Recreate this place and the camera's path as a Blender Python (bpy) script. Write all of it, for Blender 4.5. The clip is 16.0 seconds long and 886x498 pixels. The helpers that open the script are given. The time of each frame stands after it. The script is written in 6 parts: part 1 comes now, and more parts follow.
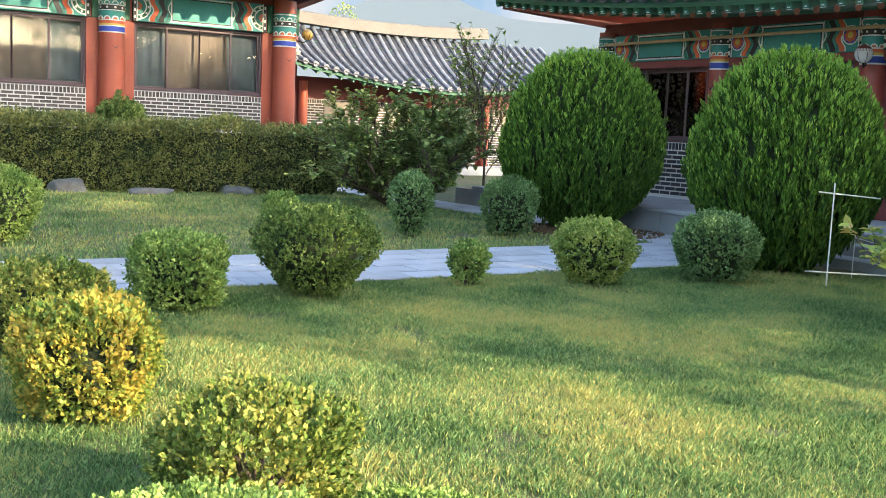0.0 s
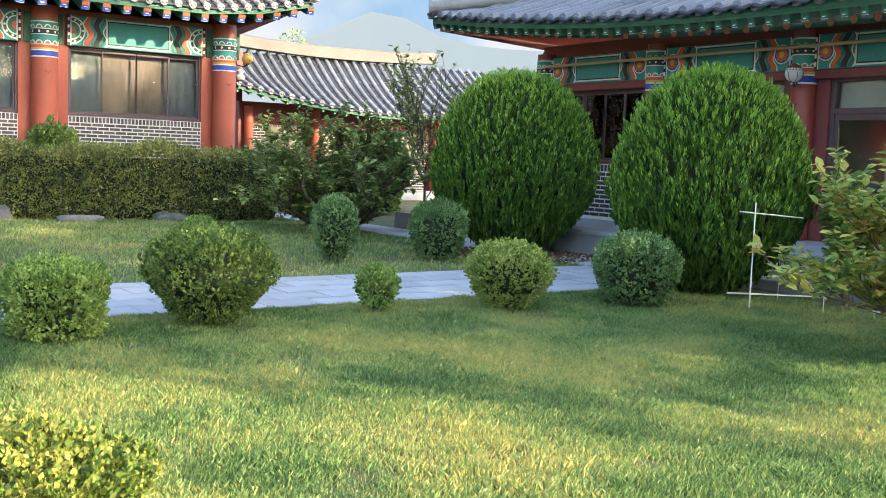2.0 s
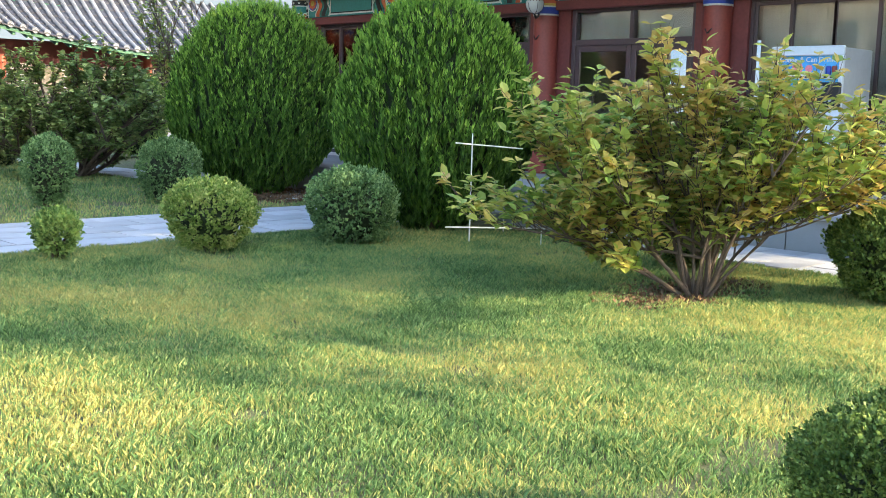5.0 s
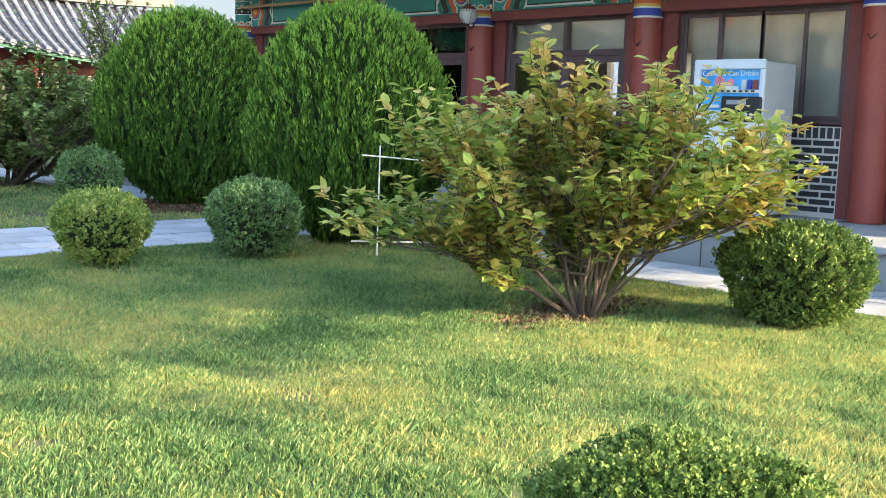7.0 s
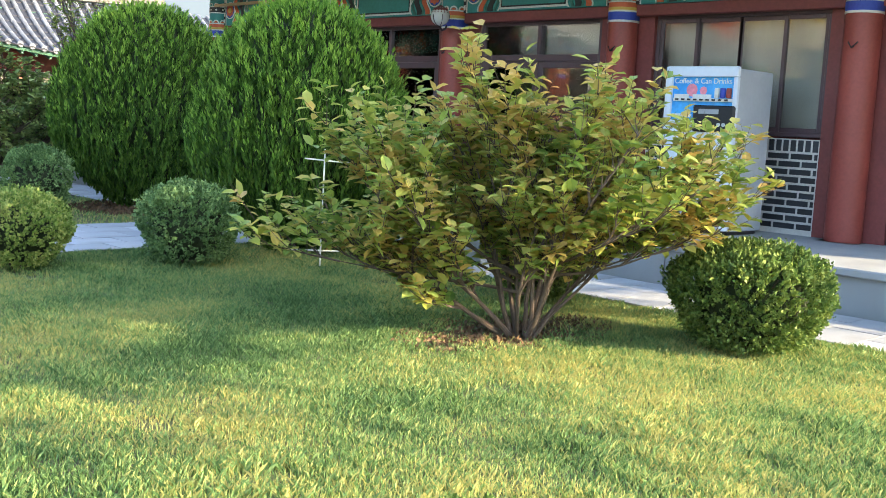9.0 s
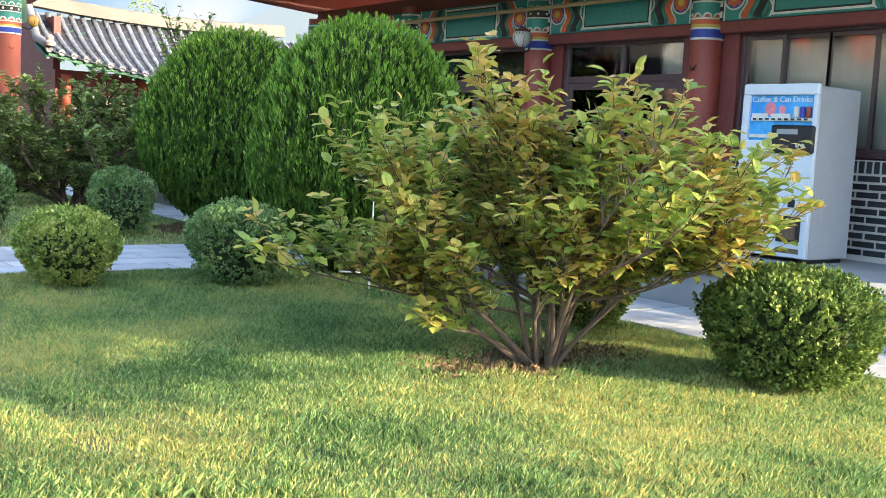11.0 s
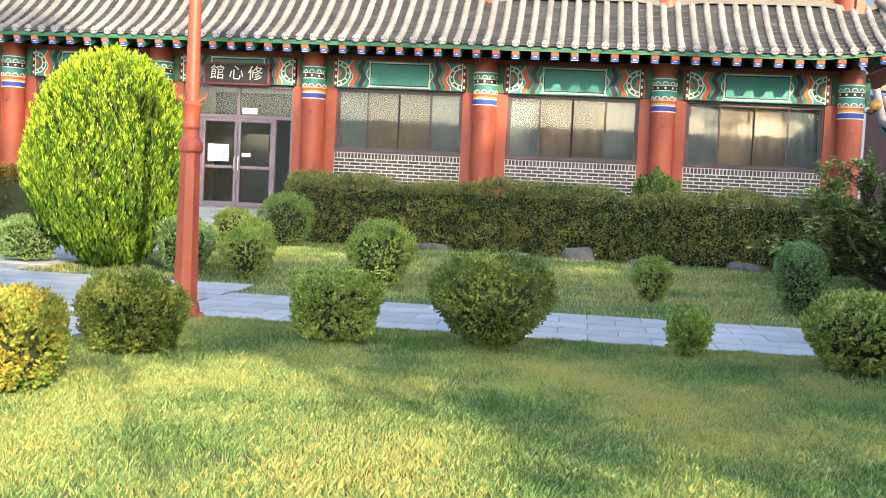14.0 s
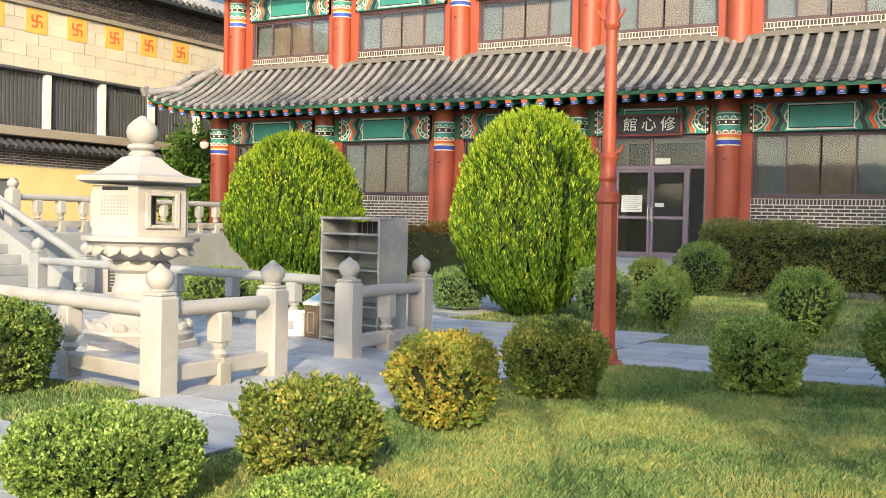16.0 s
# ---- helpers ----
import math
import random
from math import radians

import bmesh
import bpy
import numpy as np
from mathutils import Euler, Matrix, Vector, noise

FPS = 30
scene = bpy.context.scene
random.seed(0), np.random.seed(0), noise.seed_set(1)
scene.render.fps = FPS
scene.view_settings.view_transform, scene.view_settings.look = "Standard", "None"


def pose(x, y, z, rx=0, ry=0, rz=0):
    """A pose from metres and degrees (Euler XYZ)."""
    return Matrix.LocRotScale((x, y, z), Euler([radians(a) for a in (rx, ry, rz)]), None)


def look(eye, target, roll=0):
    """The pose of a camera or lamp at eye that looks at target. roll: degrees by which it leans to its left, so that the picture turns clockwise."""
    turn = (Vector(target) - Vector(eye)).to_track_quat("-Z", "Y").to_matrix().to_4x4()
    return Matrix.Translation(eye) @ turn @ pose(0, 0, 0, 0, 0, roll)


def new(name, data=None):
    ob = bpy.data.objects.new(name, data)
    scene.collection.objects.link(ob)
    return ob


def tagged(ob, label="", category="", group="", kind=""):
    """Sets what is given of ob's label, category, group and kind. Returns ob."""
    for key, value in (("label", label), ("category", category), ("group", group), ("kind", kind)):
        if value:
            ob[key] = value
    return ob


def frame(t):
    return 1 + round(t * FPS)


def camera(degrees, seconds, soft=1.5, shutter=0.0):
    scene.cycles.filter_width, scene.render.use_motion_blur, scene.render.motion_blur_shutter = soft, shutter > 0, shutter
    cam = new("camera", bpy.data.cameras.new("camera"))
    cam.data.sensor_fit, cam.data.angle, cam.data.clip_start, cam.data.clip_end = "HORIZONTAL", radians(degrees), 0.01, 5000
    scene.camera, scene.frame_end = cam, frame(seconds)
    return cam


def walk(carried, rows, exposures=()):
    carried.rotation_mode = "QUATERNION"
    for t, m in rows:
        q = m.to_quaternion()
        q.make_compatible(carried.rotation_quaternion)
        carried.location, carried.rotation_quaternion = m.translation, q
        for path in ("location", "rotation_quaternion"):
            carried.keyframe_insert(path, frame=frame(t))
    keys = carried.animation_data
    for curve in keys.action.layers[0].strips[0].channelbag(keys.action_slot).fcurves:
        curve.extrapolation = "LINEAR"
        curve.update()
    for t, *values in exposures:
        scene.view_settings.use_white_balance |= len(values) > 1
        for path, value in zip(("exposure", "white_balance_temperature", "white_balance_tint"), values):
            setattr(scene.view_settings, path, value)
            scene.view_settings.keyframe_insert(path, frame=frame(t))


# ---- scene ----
cam = camera(45.8, 16.0, 0.9)
PATH = [
    (0, (0.06, 0.84, 1.538), (1.123, 2.519, 1.312), 2.4),
    (0.5, (0.271, 0.78, 1.513), (1.374, 2.433, 1.292), 2.2),
    (1, (0.469, 0.692, 1.527), (1.575, 2.346, 1.324), 2.0),
    (1.5, (0.622, 0.763, 1.514), (1.734, 2.415, 1.333), 2.1),
    (2, (0.739, 0.844, 1.5), (1.856, 2.494, 1.326), 2.0),
    (2.5, (0.912, 0.793, 1.476), (2.031, 2.44, 1.281), 1.7),
    (3, (1.121, 0.669, 1.444), (2.28, 2.279, 1.194), 1.3),
    (3.5, (1.31, 0.654, 1.421), (2.563, 2.188, 1.143), 1.5),
    (4, (1.566, 0.768, 1.412), (2.893, 2.239, 1.137), 1.5),
    (4.5, (1.704, 0.745, 1.416), (3.068, 2.182, 1.144), 1.5),
    (5, (1.907, 0.61, 1.417), (3.29, 2.029, 1.146), 1.4),
    (7.5, (2.884, 0.239, 1.449), (4.297, 1.633, 1.204), 2.2),
    (8, (3.132, 0.292, 1.434), (4.548, 1.682, 1.189), 2.7),
    (8.5, (3.308, 0.308, 1.431), (4.716, 1.707, 1.19), 3.0),
    (11, (4.278, 0.006, 1.383), (5.484, 1.59, 1.189), 3.1),
    (11.5, (4.463, -0.102, 1.376), (5.54, 1.575, 1.203), 3.5),
    (12, (4.612, -0.034, 1.36), (5.527, 1.739, 1.216), 4.1),
    (12.5, (4.74, 0.033, 1.367), (5.368, 1.926, 1.217), 4.6),
    (13, (4.867, 0.051, 1.374), (5.115, 2.028, 1.2), 4.5),
    (13.5, (4.876, 0.075, 1.369), (4.836, 2.069, 1.218), 3.5),
    (14, (4.8, 0.124, 1.383), (4.547, 2.105, 1.267), 2.8),
    (14.5, (4.717, 0.142, 1.386), (4.278, 2.091, 1.297), 2.1),
    (15, (4.685, 0.159, 1.388), (4.083, 2.065, 1.314), 1.9),
    (15.5, (4.764, 0.101, 1.378), (3.973, 1.936, 1.304), 1.7),
    (16, (4.77, 0.077, 1.363), (3.782, 1.815, 1.316), 1.3),
]
walk(cam, [(t, look(eye, target, roll)) for t, eye, target, roll in PATH],
     [(0.0, 2.48), (3.0, 2.65), (7.5, 2.8), (11.0, 2.75), (12.5, 2.65), (14.0, 2.32), (15.0, 1.8), (16.0, 1.47)])

# ---- light ----
SUN_DIR = Vector((0.47, -0.88, 0.0)).normalized()      # horizontal way towards the sun
SUN_EL = radians(21.5)
world = bpy.data.worlds.new("world")
scene.world = world
world.use_nodes = True
wn = world.node_tree.nodes
sky = wn.new("ShaderNodeTexSky")
sky.sky_type = "NISHITA"
sky.sun_disc = False
sky.sun_elevation = SUN_EL
sky.sun_rotation = math.atan2(SUN_DIR.x, SUN_DIR.y)
sky.dust_density = 2.0
world.node_tree.links.new(sky.outputs[0], wn["Background"].inputs[0])
wn["Background"].inputs[1].default_value = 0.15
sun = new("sun", bpy.data.lights.new("sun", "SUN"))
sun.data.energy = 2.4
sun.data.angle = radians(0.6)
sun.data.color = (1.0, 0.80, 0.52)
to_sun = Vector((SUN_DIR.x * math.cos(SUN_EL), SUN_DIR.y * math.cos(SUN_EL), math.sin(SUN_EL)))
sun.rotation_euler = to_sun.to_track_quat("Z", "Y").to_euler()


# ---- materials ----
def mat(name, col, rough=0.8, var=0.25, scale=3.0, fine=40.0, bump=0.15, dist=0.01, metal=0.0, col2=None, stain=None,
        island=0.0, per_object=0.0, spec=0.5, trans=0.0, coat=0.0):
    """A painted or natural surface: two scales of colour noise, fine relief, optional variation by loose piece or by object."""
    m = bpy.data.materials.new(name)
    m.use_nodes = True
    nt = m.node_tree
    N, L = nt.nodes, nt.links
    b = N["Principled BSDF"]
    tc = N.new("ShaderNodeTexCoord")
    geo = N.new("ShaderNodeNewGeometry")
    n1 = N.new("ShaderNodeTexNoise")
    n1.inputs["Scale"].default_value, n1.inputs["Detail"].default_value = scale, 5
    n2 = N.new("ShaderNodeTexNoise")
    n2.inputs["Scale"].default_value, n2.inputs["Detail"].default_value = fine, 4
    for n in (n1, n2):
        L.new(tc.outputs["Object"], n.inputs["Vector"])
    c2 = col2 if col2 else tuple(c * (1 - var) for c in col)
    mix = N.new("ShaderNodeMix")
    mix.data_type = "RGBA"
    mix.inputs[6].default_value, mix.inputs[7].default_value = (*c2, 1), (*col, 1)
    ramp = N.new("ShaderNodeMapRange")
    ramp.inputs[1].default_value, ramp.inputs[2].default_value = 0.35, 0.65
    L.new(n1.outputs[0], ramp.inputs[0])
    L.new(ramp.outputs[0], mix.inputs[0])
    out = mix.outputs[2]
    hsv = N.new("ShaderNodeHueSaturation")
    L.new(out, hsv.inputs["Color"])
    val = N.new("ShaderNodeMapRange")
    val.inputs[1].default_value, val.inputs[2].default_value = 0.3, 0.7
    val.inputs[3].default_value, val.inputs[4].default_value = 1 - var * 0.7, 1 + var * 0.5
    L.new(n2.outputs[0], val.inputs[0])
    v = val.outputs[0]
    for amount, socket in ((island, geo.outputs["Random Per Island"]),
                           (per_object, N.new("ShaderNodeObjectInfo").outputs["Random"] if per_object else None)):
        if amount:
            r = N.new("ShaderNodeMapRange")
            r.inputs[3].default_value, r.inputs[4].default_value = 1 - amount, 1 + amount
            L.new(socket, r.inputs[0])
            mul = N.new("ShaderNodeMath")
            mul.operation = "MULTIPLY"
            L.new(v, mul.inputs[0])
            L.new(r.outputs[0], mul.inputs[1])
            v = mul.outputs[0]
    L.new(v, hsv.inputs["Value"])
    out = hsv.outputs[0]
    if stain:
        n3 = N.new("ShaderNodeTexNoise")
        n3.inputs["Scale"].default_value, n3.inputs["Detail"].default_value = stain[1], 6
        L.new(tc.outputs["Object"], n3.inputs["Vector"])
        r = N.new("ShaderNodeMapRange")
        r.inputs[1].default_value, r.inputs[2].default_value, r.inputs[4].default_value = 0.5, 0.72, stain[2]
        L.new(n3.outputs[0], r.inputs[0])
        mx = N.new("ShaderNodeMix")
        mx.data_type = "RGBA"
        mx.inputs[7].default_value = (*stain[0], 1)
        L.new(r.outputs[0], mx.inputs[0])
        L.new(out, mx.inputs[6])
        out = mx.outputs[2]
    L.new(out, b.inputs["Base Color"])
    b.inputs["Roughness"].default_value, b.inputs["Metallic"].default_value = rough, metal
    b.inputs["Specular IOR Level"].default_value = spec
    b.inputs["Coat Weight"].default_value = coat
    if bump:
        bp = N.new("ShaderNodeBump")
        bp.inputs["Strength"].default_value, bp.inputs["Distance"].default_value = bump, dist
        L.new(n2.outputs[0], bp.inputs["Height"])
        L.new(bp.outputs[0], b.inputs["Normal"])
    if trans:
        t = N.new("ShaderNodeBsdfTranslucent")
        L.new(out, t.inputs[0])
        ms = N.new("ShaderNodeMixShader")
        ms.inputs[0].default_value = trans
        L.new(b.outputs[0], ms.inputs[1])
        L.new(t.outputs[0], ms.inputs[2])
        L.new(ms.outputs[0], N["Material Output"].inputs[0])
    return m


def leaf_mat(name, a, b_col, c, trans=0.3, rough=0.5, patch=1.6):
    """Leaves: three colours mixed by leaf and by patches of the crown."""
    m = bpy.data.materials.new(name)
    m.use_nodes = True
    N, L = m.node_tree.nodes, m.node_tree.links
    b = N["Principled BSDF"]
    geo, tc, oi = N.new("ShaderNodeNewGeometry"), N.new("ShaderNodeTexCoord"), N.new("ShaderNodeObjectInfo")
    off = N.new("ShaderNodeVectorMath")
    L.new(tc.outputs["Object"], off.inputs[0])
    L.new(oi.outputs["Random"], off.inputs[1])
    n1 = N.new("ShaderNodeTexNoise")
    n1.inputs["Scale"].default_value, n1.inputs["Detail"].default_value = patch, 3
    L.new(off.outputs[0], n1.inputs["Vector"])
    add = N.new("ShaderNodeMath")
    add.operation = "MULTIPLY_ADD"
    add.inputs[1].default_value = 0.68
    L.new(geo.outputs["Random Per Island"], add.inputs[0])
    sub = N.new("ShaderNodeMath")
    sub.operation = "MULTIPLY_ADD"
    sub.inputs[1].default_value, sub.inputs[2].default_value = 1.5, -0.5
    L.new(n1.outputs[0], sub.inputs[0])
    L.new(sub.outputs[0], add.inputs[2])
    ramp = N.new("ShaderNodeValToRGB")
    ramp.color_ramp.elements[0].position, ramp.color_ramp.elements[0].color = 0.12, (*a, 1)
    ramp.color_ramp.elements[1].position, ramp.color_ramp.elements[1].color = 0.55, (*b_col, 1)
    ramp.color_ramp.elements.new(0.92).color = (*c, 1)
    L.new(add.outputs[0], ramp.inputs[0])
    L.new(ramp.outputs[0], b.inputs["Base Color"])
    b.inputs["Roughness"].default_value = rough
    b.inputs["Specular IOR Level"].default_value = 0.2
    t = N.new("ShaderNodeBsdfTranslucent")
    L.new(ramp.outputs[0], t.inputs[0])
    ms = N.new("ShaderNodeMixShader")
    ms.inputs[0].default_value = trans
    L.new(b.outputs[0], ms.inputs[1])
    L.new(t.outputs[0], ms.inputs[2])
    L.new(ms.outputs[0], N["Material Output"].inputs[0])
    return m


def glass_mat(name, tint=(0.97, 0.99, 0.985), rough=0.03, see=0.99):
    m = bpy.data.materials.new(name)
    m.use_nodes = True
    N, L = m.node_tree.nodes, m.node_tree.links
    tr, gl, fr, ms = (N.new(k) for k in ("ShaderNodeBsdfTransparent", "ShaderNodeBsdfGlossy", "ShaderNodeFresnel", "ShaderNodeMixShader"))
    tr.inputs[0].default_value = (*(see * c for c in tint), 1)
    gl.inputs["Roughness"].default_value = rough
    fr.inputs[0].default_value = 1.5
    nz, bp = N.new("ShaderNodeTexNoise"), N.new("ShaderNodeBump")
    nz.inputs["Scale"].default_value = 1.2
    bp.inputs["Strength"].default_value, bp.inputs["Distance"].default_value = 0.06, 0.05
    L.new(nz.outputs[0], bp.inputs["Height"])
    L.new(bp.outputs[0], gl.inputs["Normal"])
    L.new(fr.outputs[0], ms.inputs[0])
    L.new(tr.outputs[0], ms.inputs[1])
    L.new(gl.outputs[0], ms.inputs[2])
    L.new(ms.outputs[0], N["Material Output"].inputs[0])
    return m


SOIL = mat("soil_and_thatch", (0.10, 0.10, 0.045), 0.95, 0.35, 0.9, 60, 0.6, 0.03, col2=(0.10, 0.13, 0.04), stain=((0.17, 0.12, 0.06), 0.55, 0.8))
GRASS = leaf_mat("grass_blades", (0.065, 0.13, 0.042), (0.195, 0.325, 0.112), (0.48, 0.44, 0.15), 0.35, 0.6, 0.9)
STONE = mat("grey_granite", (0.31, 0.33, 0.34), 0.75, 0.18, 2.0, 140, 0.15, 0.003, stain=((0.24, 0.25, 0.25), 0.8, 0.6), per_object=0.08)
SLAB = mat("pale_paving_stone", (0.42, 0.44, 0.46), 0.7, 0.15, 1.2, 90, 0.2, 0.004, stain=((0.22, 0.22, 0.21), 1.4, 0.8), per_object=0.16)
JOINT = mat("paving_joint", (0.13, 0.13, 0.11), 0.95, 0.3, 4, 80)
WHITE_STONE = mat("white_granite", (0.40, 0.39, 0.37), 0.7, 0.10, 3, 180, 0.12, 0.003, stain=((0.27, 0.245, 0.20), 2.2, 0.7))
RED = mat("vermilion_paint", (0.34, 0.070, 0.034), 0.5, 0.14, 1.2, 30, 0.06, 0.004, stain=((0.25, 0.045, 0.025), 0.9, 0.5))
DARK_RED = mat("dark_red_paint", (0.30, 0.055, 0.040), 0.5, 0.18, 1.2, 30, 0.06, 0.004, stain=((0.15, 0.025, 0.02), 0.9, 0.5))
MAROON = mat("maroon_wood", (0.20, 0.045, 0.040), 0.6, 0.2, 1.5, 30, 0.1)
TEAL = mat("teal_dancheong_paint", (0.035, 0.25, 0.225), 0.55, 0.16, 2.2, 25, 0.05, stain=((0.02, 0.24, 0.20), 1.6, 0.6))
GREEN = mat("dark_green_paint", (0.018, 0.115, 0.055), 0.6, 0.2, 2, 25)
JADE = mat("jade_green_paint", (0.035, 0.155, 0.115), 0.6, 0.2, 2, 25)
WHITE = mat("white_paint", (0.70, 0.70, 0.64), 0.6, 0.12, 3, 40, 0.05)
BLACK = mat("black_paint", (0.015, 0.016, 0.018), 0.5, 0.3, 3, 40, 0.05)
ORANGE = mat("orange_red_paint", (0.60, 0.12, 0.04), 0.6, 0.15, 3, 40, 0.05)
BLUE = mat("blue_paint", (0.035, 0.07, 0.42), 0.6, 0.2, 3, 40, 0.05)
YELLOW = mat("yellow_ochre_paint", (0.62, 0.42, 0.08), 0.6, 0.15, 3, 40, 0.05)
PINKISH = mat("faded_pink_paint", (0.42, 0.17, 0.11), 0.6, 0.2, 8, 40, 0.05)
TAN = mat("tan_wood_pole", (0.46, 0.33, 0.17), 0.6, 0.15, 2, 40)
TILE = mat("grey_roof_tile", (0.23, 0.23, 0.235), 0.55, 0.3, 1.5, 30, 0.25, 0.01, stain=((0.33, 0.32, 0.30), 0.9, 0.6), per_object=0.15, island=0.1)
# shade on the low and right roofs put into darker, bluer tile copies
SHADED_TILE = mat("shaded_roof_tile", (0.15, 0.17, 0.205), 0.5, 0.3, 1.5, 30, 0.25, 0.01, stain=((0.20, 0.20, 0.20), 0.9, 0.5), per_object=0.15, island=0.1)
SHADED_PAN = mat("shaded_pan_tile", (0.022, 0.027, 0.042), 0.65, 0.3, 2.0, 30, 0.3, 0.01, island=0.25)
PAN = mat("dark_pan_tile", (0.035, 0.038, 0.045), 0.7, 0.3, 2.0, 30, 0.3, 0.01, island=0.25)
MORTAR = mat("pale_ridge_mortar", (0.15, 0.143, 0.13), 0.9, 0.2, 1.3, 30, 0.3, 0.01, stain=((0.11, 0.10, 0.09), 0.7, 0.7))
BRICK = mat("dark_grey_brick", (0.095, 0.078, 0.070), 0.75, 0.3, 6, 70, 0.3, 0.004, per_object=0.45, island=0.4)
BLACK_BRICK = mat("black_brick", (0.028, 0.029, 0.034), 0.55, 0.3, 6, 70, 0.25, 0.004, per_object=0.4, island=0.4)
GROUT = mat("white_mortar", (0.62, 0.59, 0.54), 0.9, 0.12, 2, 60, 0.2)
FRAME = mat("purple_brown_window_frame", (0.085, 0.052, 0.060), 0.4, 0.15, 2, 50, 0.03)
LILAC_FRAME = mat("faded_lilac_door_frame", (0.20, 0.15, 0.185), 0.4, 0.12, 2, 50, 0.03)
CURTAIN = mat("beige_curtain", (0.19, 0.152, 0.125), 0.9, 0.12, 0.5, 4, 0.0)
# sky mirrored in the outer sashes, put into a bluish cloth colour
SKY_CURTAIN = mat("sky_tinted_curtain", (0.145, 0.17, 0.178), 0.9, 0.15, 0.5, 4, 0.0)
BLIND = mat("pale_linen_blind", (0.40, 0.37, 0.32), 0.9, 0.12, 0.5, 4, 0.0)
ROOM = mat("dim_room_plaster", (0.32, 0.29, 0.25), 0.9, 0.2, 0.7, 20, 0.05)
GLASS = glass_mat("window_glass")
BARK = mat("grey_brown_bark", (0.13, 0.095, 0.07), 0.9, 0.35, 8, 60, 0.6, 0.01)
PLASTER = mat("pale_plaster", (0.27, 0.24, 0.19), 0.9, 0.1, 1.0, 40, 0.1)
BOX_LEAF = leaf_mat("boxwood_leaves", (0.075, 0.145, 0.036), (0.20, 0.32, 0.075), (0.40, 0.50, 0.14), 0.25, 0.55, 6.0)
BLUE_LEAF = leaf_mat("bluish_boxwood_leaves", (0.06, 0.12, 0.04), (0.14, 0.25, 0.085), (0.28, 0.41, 0.16), 0.2, 0.55, 6.0)
# boxwood again, with the shade these bushes stand in put into the colour
SHADED_LEAF = leaf_mat("shaded_boxwood_leaves", (0.045, 0.088, 0.022), (0.115, 0.19, 0.043), (0.26, 0.33, 0.085), 0.2, 0.5, 6.0)
PALE_LEAF = leaf_mat("light_boxwood_leaves", (0.10, 0.17, 0.035), (0.26, 0.37, 0.08), (0.48, 0.52, 0.16), 0.3, 0.5, 6.0)
OLIVE_LEAF = leaf_mat("yellow_tinged_boxwood_leaves", (0.06, 0.11, 0.025), (0.15, 0.225, 0.045), (0.38, 0.37, 0.09), 0.3, 0.5, 3.0)
GOLD_LEAF = leaf_mat("yellow_boxwood_leaves", (0.10, 0.19, 0.04), (0.26, 0.31, 0.06), (0.54, 0.41, 0.08), 0.3, 0.5, 3.5)
HEDGE_LEAF = leaf_mat("dark_hedge_leaves", (0.06, 0.088, 0.028), (0.18, 0.215, 0.065), (0.33, 0.31, 0.09), 0.2, 0.5, 2.2)
BROWN_LEAF = leaf_mat("bronze_hedge_leaves", (0.07, 0.055, 0.015), (0.19, 0.13, 0.025), (0.36, 0.24, 0.04), 0.25, 0.5, 1.0)
# crevice shade put into the dark sprays, top light into the pale tips
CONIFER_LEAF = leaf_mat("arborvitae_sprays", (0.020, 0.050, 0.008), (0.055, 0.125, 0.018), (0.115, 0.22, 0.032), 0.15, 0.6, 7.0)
CONIFER_TIP = leaf_mat("lit_arborvitae_tips", (0.075, 0.17, 0.022), (0.16, 0.31, 0.04), (0.30, 0.47, 0.08), 0.25, 0.55, 5.0)
# brighter greens for the two trees that stand in sun
LIME_TIP = leaf_mat("lit_lime_tips", (0.13, 0.26, 0.015), (0.30, 0.44, 0.025), (0.48, 0.56, 0.05), 0.3, 0.55, 5.0)
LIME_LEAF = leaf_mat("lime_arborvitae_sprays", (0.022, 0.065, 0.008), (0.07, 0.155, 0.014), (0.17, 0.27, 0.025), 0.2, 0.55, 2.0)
MAPLE_LEAF = leaf_mat("dark_maple_leaves", (0.09, 0.15, 0.045), (0.20, 0.29, 0.09), (0.36, 0.42, 0.14), 0.35, 0.5, 3.0)
SHRUB_LEAF = leaf_mat("turning_shrub_leaves", (0.16, 0.28, 0.06), (0.43, 0.49, 0.11), (0.62, 0.44, 0.14), 0.4, 0.4, 2.2)
# shade inside the crowns, painted dark on their solid inner masses
CORE = mat("inner_crown_shade", (0.026, 0.040, 0.011), 0.95, 0.4, 8, 60, 0.5, 0.02)


